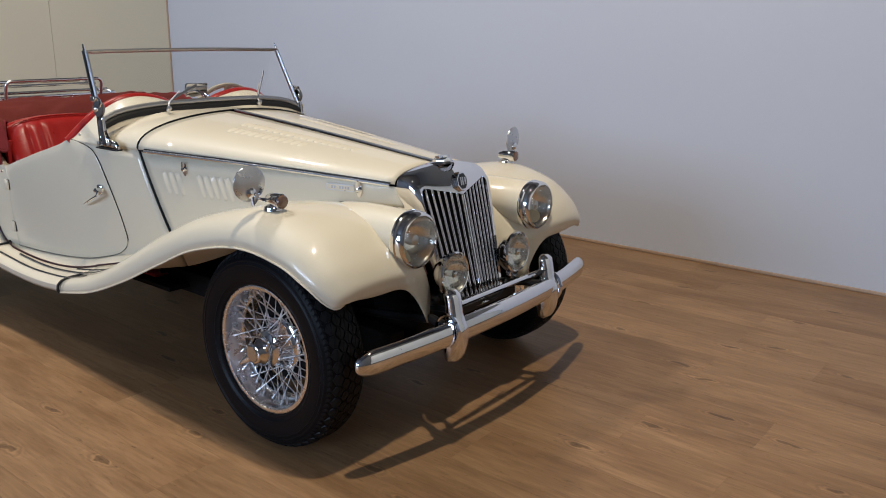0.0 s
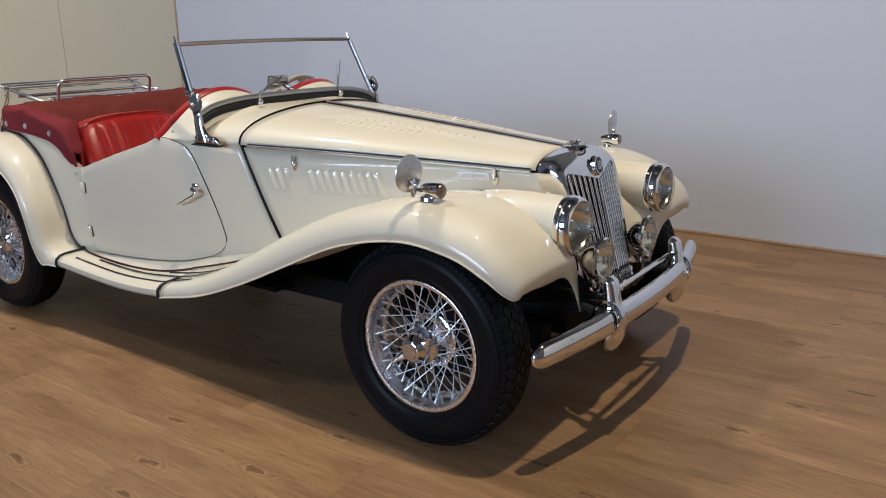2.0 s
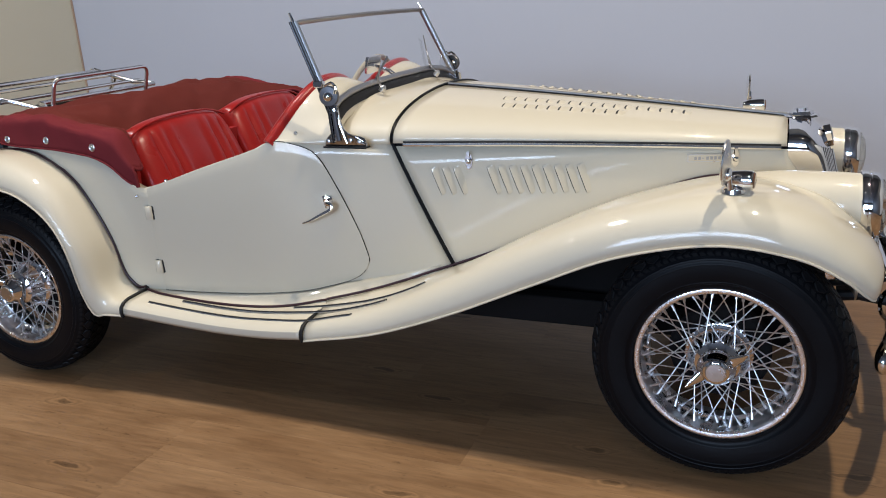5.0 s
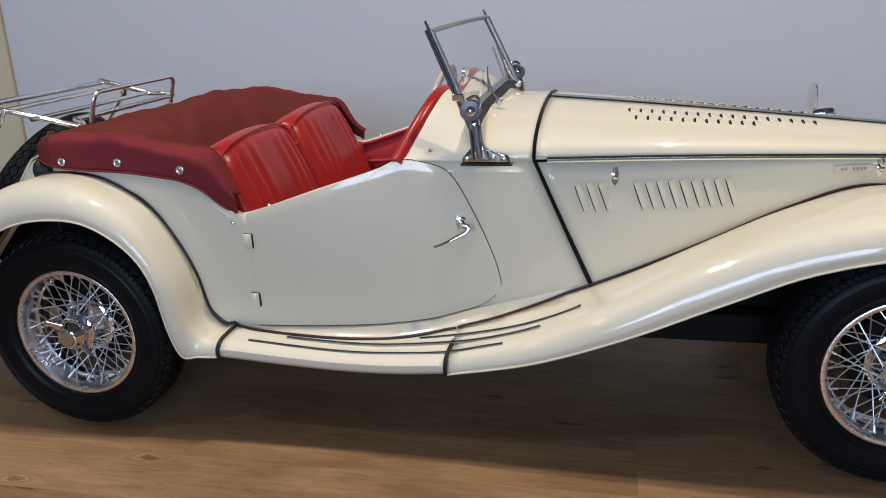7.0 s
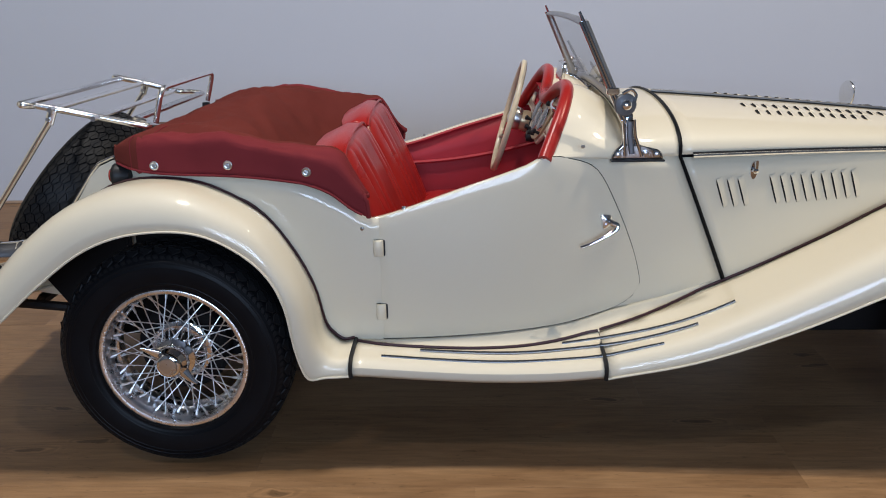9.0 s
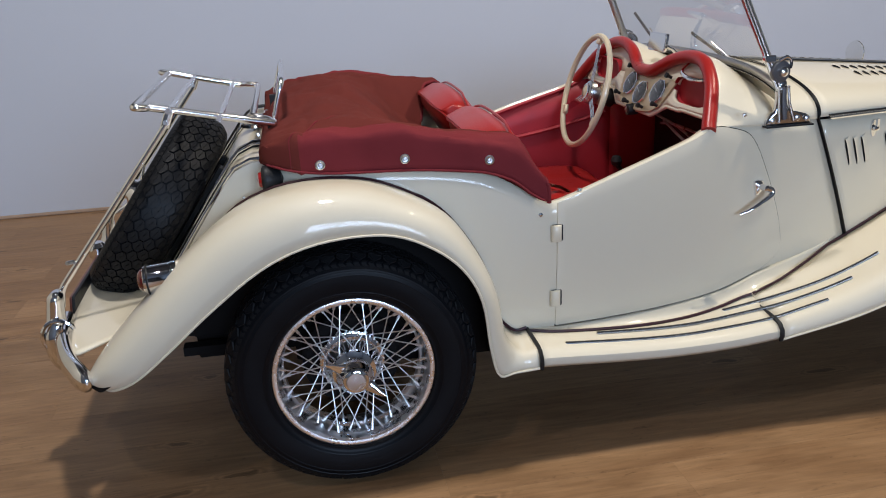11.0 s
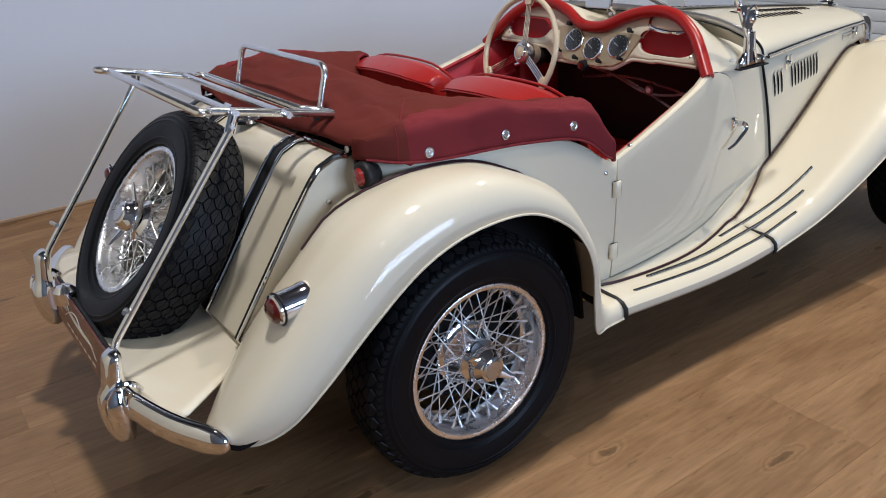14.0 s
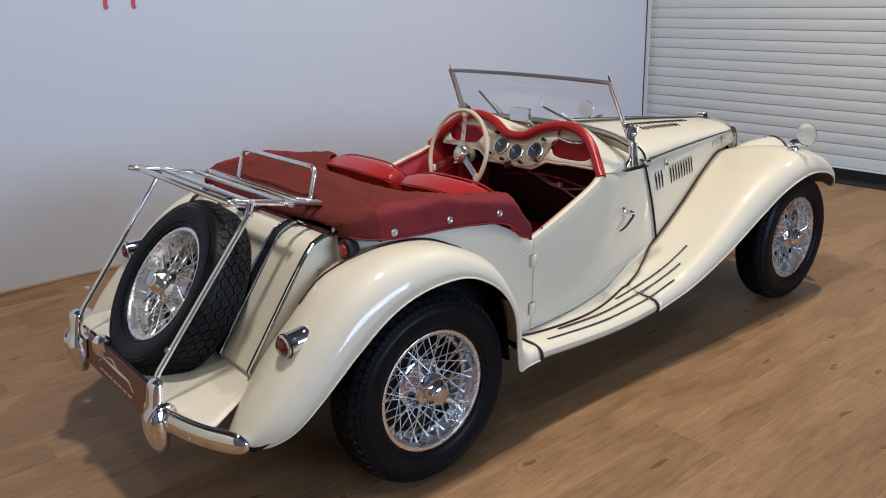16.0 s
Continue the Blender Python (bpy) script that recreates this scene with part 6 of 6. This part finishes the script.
hood_rows = hood_geo()
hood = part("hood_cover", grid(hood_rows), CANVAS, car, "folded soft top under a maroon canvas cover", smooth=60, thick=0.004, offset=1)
# side flaps take the redder canvas: their window light is painted in
hood.data.materials.append(CANVAS_SIDELIT)
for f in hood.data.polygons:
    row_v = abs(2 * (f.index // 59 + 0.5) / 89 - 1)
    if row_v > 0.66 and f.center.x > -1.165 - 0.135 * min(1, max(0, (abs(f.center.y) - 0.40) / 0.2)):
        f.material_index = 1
hem = [(x, -HOOD_W(x) - 0.005, HOOD_EDGE(x) - 0.001) for x in np.linspace(-1.36, -0.66, 40)]
back_hem = [(-1.379, y, 0.845) for y in np.linspace(-0.46, 0.46, 12)]
for s in (-1, 1):
    g = tube(hem, 0.0035, 5)
    part("cover_hem", g if s < 0 else mirrored(g), CANVAS_SIDELIT, hood)
    for x, z in ((-1.229, 0.850), (-1.019, 0.854), (-0.805, 0.836)):
        m = frame_at((x, s * (HOOD_W(x) + 0.004), z), (0, 0, 1), (0, s, 0.05))
        st = part("press_stud", lathe([(0.0130, 0), (0.0125, 0.0030), (0.010, 0.0042), (0.0075, 0.0026), (0.0055, 0.0026), (0.0045, 0.0040), (0, 0.0042)], 18, m), SATIN, hood, "round bright press stud")
    part("press_stud", lathe([(0.009, 0), (0.008, 0.003), (0, 0.005)], 12, frame_at((-1.372, s * 0.455, 0.862), (0, 0, 1), (-1, s * 0.2, 0.2))), SATIN, hood)
for s in (-1, 1):
    seam = []
    side_rows = [r for r in hood_rows if r[30][1] * s > 0.40]
    for r in sorted(side_rows, key=lambda q: q[30][1] * s - q[30][2]):
        b = min(1, (r[30][1] * s - 0.40) / 0.2)
        x = -1.165 - 0.135 * b
        xs = [q[0] for q in r]
        seam.append((x, float(np.interp(x, xs, [q[1] for q in r])) + s * 0.003, float(np.interp(x, xs, [q[2] for q in r])) + 0.0035))
    part("cover_seam", tube(spline(seam, 40), 0.0022, 5), CANVAS_SIDELIT, hood)
for s in (-1, 1):
    fold = [Vector(r[-1]) + Vector((-0.002, 0, 0)) for r in hood_rows if 0.36 < r[-1][1] * s]
    part("cover_fold", tube(fold, 0.0065, 8), CANVAS_SIDELIT, hood, smooth=60)
part("cover_hem", tube(back_hem, 0.0035, 5), CANVAS, hood)

# seats


def seat_back(y0, y1, name, label):
    """A leaning backrest with upright pleats on its front."""
    c, w = (y0 + y1) / 2, (y1 - y0) / 2
    foot, head = Vector((-0.590, c, 0.49)), Vector((-0.778, c, 0.889))
    up = (head - foot)
    h = up.length
    up.normalize()
    fwd = Vector((up.z, 0, -up.x))
    rows = []
    for k in [*np.linspace(0, 0.84, 18), *np.linspace(0.865, 1.0, 10)]:
        row = []
        for j in range(168):
            a = 2 * math.pi * j / 168
            ca, sa = math.cos(a), math.sin(a)
            crown = 1 - 0.10 * k**6 - 0.03
            py = w * crown * math.copysign(abs(sa) ** 0.55, sa)
            pf = (0.058 + 0.012 * k) * math.copysign(abs(ca) ** 0.65, ca)
            if ca < 0:
                pf = -(0.050 + 0.016 * max(0, (k - 0.6) / 0.4)) * abs(ca) ** 0.35
            lift = h * k - 0.035 * abs(py / w) ** 2.5 * (k > 0.6) * (k - 0.6) / 0.4
            if k > 0.84:
                pf *= max(0.30 if ca > 0 else 0.72, math.sqrt(max(0.0, 1 - ((k - 0.84) / 0.168) ** 2)))
            if ca > 0.25 and abs(py) < w * 0.72:
                g = abs(math.sin(py / w * math.pi * 4.5 + 0.25 * math.sin(k * 5 + y0 * 9)))
                pf -= 0.014 * (1 - g) ** 1.6 * min(1, 6 * (0.93 - k)) if k < 0.93 else 0
            pf += 0.010 * math.sin(math.pi * k)
            row.append(foot + up * lift + fwd * pf + Vector((0, py, 0)))
        rows.append(row)
    verts, faces = grid(rows, close_v=True)
    last = len(verts) - 168
    faces += [(last + j % 168, last + (j + 1) % 168, last + (83 - j) % 168, last + (84 - j) % 168) for j in range(-42, 42)]
    faces.append(tuple(range(168))[::-1])
    o = part(name, (verts, faces), LEATHER, car, label, smooth=80)
    for side, at in ((1, 0.955), (-1, 0.985)):
        pipe = [foot + up * (h * at - 0.030 * abs(q) ** 2.5 - 0.035 * max(0, abs(q) - 0.8)) + fwd * (side * (0.058 if side > 0 else 0.053) * (1 - 0.30 * max(0, abs(q) - 0.55) / 0.45) + 0.004) + Vector((0, w * 0.945 * q, 0)) for q in np.linspace(-1, 1, 27)]
        part("seat_piping", tube(pipe, 0.0042, 6), LEATHER, o)
    return o


seat_back(-0.555, -0.004, "seat_back", "pleated red leather seat back")
seat_back(0.004, 0.555, "seat_back", "pleated red leather seat back")
for s in (-1, 1):
    rows = []
    for k in np.linspace(-1, 1, 15):
        rows.append([(-0.36 + 0.21 * math.copysign(abs(math.cos(a)) ** 0.5, math.cos(a)), s * 0.27 + 0.235 * k * (1 - 0.04 * abs(math.sin(a))), 0.47 + 0.06 * math.copysign(abs(math.sin(a)) ** 0.6, math.sin(a)) * (1 - 0.25 * abs(k) ** 6) - 0.004 * (abs(math.sin(k * 14)) < 0.2)) for a in np.linspace(0, 2 * math.pi, 28, endpoint=False)])
    part("seat_cushion", grid(rows, close_v=True, caps=True), LEATHER, car, "pleated red leather seat cushion", smooth=60)

# cockpit lining
inside = panel_side(-0.66, -0.02, lambda x: 0.31, lambda x: RIM(x) - 0.006, 18, 6, out=-0.026, lean=False)
for s in (-1, 1):
    dc = part("door_card", inside if s < 0 else mirrored(inside), REDTRIM, car, "red trimmed inner door panel", thick=0.004, offset=1)
    fold = [(x, s * (side_y(x, 0.6) - 0.036), 0.615 + 0.10 * ((x + 0.62) / 0.6) ** 2 + 0.03 * (x + 0.62)) for x in np.linspace(-0.60, -0.05, 14)]
    part("door_pocket", tube(fold, 0.008, 6), REDTRIM, dc)
    fold2 = [(x, s * (side_y(x, 0.7) - 0.030), RIM(x) - 0.012) for x in np.linspace(-0.63, -0.15, 14)]
    part("door_card_rim", tube(fold2, 0.007, 6), REDTRIM, dc)
kick = panel_side(-0.03, 0.17, lambda x: 0.33, lambda x: 0.80, 6, 4, out=-0.030, lean=False)
for s in (-1, 1):
    part("kick_panel", kick if s < 0 else mirrored(kick), REDTRIM, car, thick=0.003)
part("cockpit_floor", join(block(-0.70, 0.20, -0.42, 0.42, 0.302, 0.318), block(-0.72, -0.40, -0.55, 0.55, 0.300, 0.312), block(-0.40, -0.16, -0.505, 0.505, 0.3002, 0.3122), block(0.18, 0.20, -0.435, 0.435, 0.40, 0.82)), CARPET, car, bevel=0.02)
part("gearbox_tunnel", block(-0.70, 0.14, -0.09, 0.09, 0.318, 0.46), REDTRIM, car, bevel=0.03)
part("bulkhead", join(block(-0.72, -0.69, -0.56, 0.56, 0.31, 0.80)), CARPET, car)
part("footwell_shade", join(block(0.14, 0.178, -0.44, 0.44, 0.47, 0.83)), BLACK, car)
for path in ([(0.10, -0.30, 0.70), (-0.03, -0.12, 0.77), (0.05, 0.2, 0.72)], [(0.05, -0.35, 0.62), (0.0, -0.1, 0.74), (-0.05, 0.05, 0.79)], [(0.12, -0.40, 0.74), (-0.02, -0.22, 0.72), (-0.06, -0.05, 0.78)]):
    part("cable", tube(spline(path, 14), 0.0045, 6), SATIN, car, "thin grey cable")
part("heater_knob", lathe([(0.016, -0.006), (0.018, 0.0), (0.012, 0.008), (0.009, 0.004), (0.0, 0.004)], 16, frame_at((-0.03, -0.20, 0.735), (0, 0, 1), (-1, 0, 0.2))), SATIN, car)
for y in (0.20, 0.28, 0.36):
    part("pedal", join(block(0.02, 0.03, y - 0.022, y + 0.022, 0.42, 0.48), tube([(0.03, y, 0.45), (0.14, y, 0.56)], 0.008, 6)), BLACK, car, bevel=0.003)
lever = join(tube(spline([(-0.12, 0.0, 0.45), (-0.15, 0.01, 0.56), (-0.19, 0.02, 0.62)], 10), 0.008, 8), lathe([(0.0, -0.02), (0.016, -0.014), (0.020, 0), (0.014, 0.016), (0, 0.02)], 14, Matrix.Translation((-0.195, 0.02, 0.638))))
part("gear_lever", lever, BLACK, car)
part("gear_gaiter", lathe([(0.07, 0.0), (0.055, 0.03), (0.04, 0.07), (0.02, 0.11), (0.012, 0.13)], 16, Matrix.Translation((-0.12, 0.0, 0.455))), LEATHER, car, "red leather gaiter")
part("hand_brake", tube([(-0.22, 0.085, 0.44), (-0.38, 0.085, 0.54), (-0.43, 0.085, 0.555)], 0.010, 8), CHROME, car)
part("cockpit_clip", tube([(-0.61, -0.545, 0.60), (-0.585, -0.545, 0.615), (-0.57, -0.54, 0.60)], 0.008, 6), BLACK, car)

# dashboard


def dash_x(z):
    return rear_x(z) + 0.020


def dash_low(y):
    a = abs(y)
    return 0.822 + 0.038 * min(1, max(0, (a - 0.14) / 0.07)) + 0.004 * (a > 0.3)


def dash_geo():
    verts, faces = [], []
    n = 120
    yy = np.linspace(-0.480, 0.480, n)
    prev = None
    for y in yy:
        a = abs(y)
        top_z, low = HUMP(a + 0.012) - 0.012, dash_low(y)
        t = (a - 0.336) / 0.116
        if abs(t) < 1:
            e = (1 - abs(t) ** 4) ** 0.5
            segs = [(low, 0.914 - 0.037 * e), (0.914 + 0.037 * e, top_z)]
        else:
            segs = [(low, 0.915), (0.915, top_z)]
        cur = []
        for z0, z1 in segs:
            for k in np.linspace(0, 1, 4):
                z = z0 + (max(z1, z0 + 0.001) - z0) * k
                cur.append(len(verts))
                verts.append((dash_x(z), y, z))
        if prev:
            for i in (0, 1, 2, 4, 5, 6):
                faces.append((prev[i], cur[i], cur[i + 1], prev[i + 1]))
        prev = cur
    return verts, faces


dash = part("dashboard", dash_geo(), PAINT, car, "ivory dashboard with two open cubbies and round-cornered dials", thick=0.012, offset=-1, smooth=40, outward=False)
for s in (-1, 1):
    cub = grid([[(x, s * 0.336 + yy, 0.914 + zz) for yy, zz in rounded(0.232, 0.080, 0.034, 6)] for x in (-0.112, -0.10, -0.090)], close_v=True)
    back = prism([(a, b) for a, b in rounded(0.232, 0.080, 0.034, 6)], 0, 0.003, frame_at((-0.090, s * 0.336, 0.914), (0, 0, 1), (-1, 0, 0)))
    part("cubby", join(cub, back), REDTRIM, dash, "red lined cubby hole")
dn = Vector((-1, 0, 0.50)).normalized()


def dash_at(y, z, out=0.0):
    return frame_at(Vector((dash_x(z), y, z)) + dn * out, (0, 0, 1), dn)


pan_m = dash_at(-0.030, 0.873, 0.0135)
part("instrument_panel", prism([(-0.196, 0.058), (-0.176, 0.064), (0.17, 0.062), (0.196, 0.056), (0.158, -0.030), (0.115, -0.054), (0.05, -0.064), (-0.06, -0.064), (-0.125, -0.054), (-0.160, -0.026)], 0.0, 0.006, pan_m), GOLD, dash, smooth=0, bevel=0.002)
for y, z in ((0.068, 0.886), (-0.034, 0.868), (-0.145, 0.886)):
    gm = dash_at(y, z, 0.0195)
    oc = [(0.047 * math.cos(radians(22.5 + 45 * k)), 0.042 * math.sin(radians(22.5 + 45 * k))) for k in range(8)]
    ga = part("gauge", prism(oc, 0.0, 0.007, gm), CHROME, dash, "eight-sided chrome dial", smooth=0, bevel=0.002)
    part("gauge_face", lathe([(0.037, 0.0072), (0.0, 0.0085)], 24, gm), DIAL, ga)
    part("gauge_glass", lathe([(0.0375, 0.0100), (0.030, 0.0125), (0.015, 0.0142), (0.0, 0.0148)], 24, gm), GLASS, ga, smooth=60).visible_shadow = False
    part("gauge_marks", join(*[block(-0.0008, 0.0008, 0.028, 0.033, 0.0086, 0.0092, gm @ pose(0, 0, 0, 0, 0, a)) for a in range(-120, 121, 30)], block(-0.0013, 0.0013, -0.006, 0.027, 0.0094, 0.0100, gm @ pose(0, 0, 0, 0, 0, 65))), SATIN, ga, smooth=0)
for y, z in ((0.118, 0.846), (0.026, 0.830), (-0.090, 0.830), (-0.178, 0.848), (0.108, 0.934), (-0.182, 0.934)):
    part("dash_knob", lathe([(0.005, 0), (0.005, 0.012), (0.008, 0.014), (0.0085, 0.022), (0, 0.025)], 12, dash_at(y, z, 0.0195)), BLACK, dash)
key = Vector((dash_x(0.83) - 0.02, -0.012, 0.820))
part("map_lamp", join(lathe([(0.018, -0.018), (0.020, 0.0), (0.018, 0.018), (0, 0.02)], 14, Matrix.Translation(key) @ pose(0, 0, 0, 0, -90, 0)), tube([key, key + Vector((0.02, 0, 0.03))], 0.008, 8)), BLACK, dash)
part("map_lamp_face", lathe([(0.012, 0.0205), (0, 0.022)], 12, Matrix.Translation(key) @ pose(0, 0, 0, 0, -90, 0)), RED_GLASS, dash)
part("grab_handle", tube(spline([(dash_x(0.985) - 0.01, -0.235, 0.990), (dash_x(0.97) - 0.045, -0.27, 0.968), (dash_x(0.955) - 0.045, -0.36, 0.958), (dash_x(0.955) - 0.01, -0.41, 0.962)], 14), 0.006, 8), CHROME, dash)
for s in (-1, 1):
    part("dash_screw", lathe([(0.005, 0), (0, 0.003)], 8, dash_at(s * 0.44, 0.885, 0.0125)), SATIN, dash)

part("dash_lip", tube([(dash_x(dash_low(y)) - 0.006, y, dash_low(y) - 0.001) for y in np.linspace(-0.474, 0.474, 60)], 0.0075, 8), PAINT, dash, smooth=60)

# steering wheel
sm = frame_at((-0.222, 0.268, 0.847), (0.28, 0, 0.96), (-0.96, 0.03, 0.28))
hm = sm @ pose(0, 0, -0.010)
ringp = [sm @ Vector((0.200 * math.cos(a), 0.200 * math.sin(a), 0.0)) for a in np.linspace(0, 2 * math.pi, 64, endpoint=False)]
wheel_s = part("steering_wheel", tube(ringp, 0.0105, 10, closed=True), IVORY, car, "large ivory steering wheel with sprung spokes")
for a in (90, 210, 330):
    for d in (-0.012, -0.004, 0.004, 0.012):
        q = sm @ pose(0, 0, 0, 0, 0, a)
        part("spoke", tube([q @ Vector((0.03, d, -0.018)), q @ Vector((0.12, d, -0.011)), q @ Vector((0.194, d, -0.002))], 0.0022, 5), CHROME, wheel_s)
    part("spoke_end", prism(rounded(0.030, 0.036, 0.008, 3), -0.010, 0.006, sm @ pose(0, 0, 0, 0, 0, a) @ pose(0.186, 0, -0.001)), IVORY, wheel_s, bevel=0.003)
part("steering_hub", lathe([(0.040, -0.035), (0.044, -0.015), (0.040, 0.0), (0.030, 0.006), (0, 0.008)], 28, hm), SATIN, wheel_s)
part("horn_ring", lathe([(0.031, 0.004), (0.029, 0.010), (0.024, 0.011)], 28, hm), CHROME, wheel_s)
part("horn_button", lathe([(0.025, 0.008), (0.018, 0.012), (0, 0.014)], 24, hm), IVORY, wheel_s)
part("steering_column_cowl", lathe([(0.030, -0.085), (0.040, -0.060), (0.036, -0.036), (0.026, -0.030)], 20, hm), GOLD, wheel_s)
part("steering_column", join(lathe([(0.022, -0.30), (0.022, -0.05), (0.032, -0.03)], 16, hm), lathe([(0.036, -0.10), (0.038, -0.07), (0.030, -0.05)], 16, hm)), BLACK, wheel_s)
part("column_lever", tube([hm @ Vector((-0.03, -0.02, -0.07)), hm @ Vector((-0.09, -0.05, -0.06))], 0.006, 6), CHROME, wheel_s)

# red letter strokes high on the long wall
sg = thing("wall_sign", "red painted sign strokes on the blue-grey wall", "sign", (-0.965, Y1, 1.532))
for x in (-0.08, 0.08):
    part("stroke", tube([(x + 0.012, -0.004, 0.0), (x, -0.004, 0.012), (x + 0.006, -0.004, 0.06), (x + 0.03, -0.004, 0.30)], 0.014, 6, flat=0.25), RED_SIGN, sg)

# ---- floor planks, last ----
PW, PL = 0.228, 1.52
plank = None
row = 0
y = Y1 - 0.012
rng = random.Random(7)
edge = 0.0004


def plank_geo(length):
    a, b = length / 2 - 0.00012, PW / 2 - 0.0002
    return ([(-a, -b, -0.012), (a, -b, -0.012), (a, b, -0.012), (-a, b, -0.012), (-a, -b, -edge * 0.4), (a, -b, -edge * 0.4), (a, b, -edge * 0.4), (-a, b, -edge * 0.4),
             (-a + edge, -b + edge, 0), (a - edge, -b + edge, 0), (a - edge, b - edge, 0), (-a + edge, b - edge, 0)],
            [(8, 9, 10, 11), (4, 5, 9, 8), (5, 6, 10, 9), (6, 7, 11, 10), (7, 4, 8, 11), (0, 1, 5, 4), (1, 2, 6, 5), (2, 3, 7, 6), (3, 0, 4, 7)])


while y > Y0:
    x = X0 - rng.choice((0.2, 0.55, 0.8, 1.1, 1.35))
    while x < X1:
        left, right = max(x, X0 - 0.012), min(x + PL, X1 + 0.028)
        c = ((left + right) / 2, y - PW / 2, 0)
        if right - left < PL - 0.001:
            if right - left > 0.02:
                part("plank", plank_geo(right - left), OAK, floor, smooth=0).location = c
        elif plank is None:
            plank = part("plank", plank_geo(PL), OAK, floor, smooth=0)
            plank.location = c
        else:
            share("plank", plank, pose(*c), floor)
        x += PL
    y -= PW
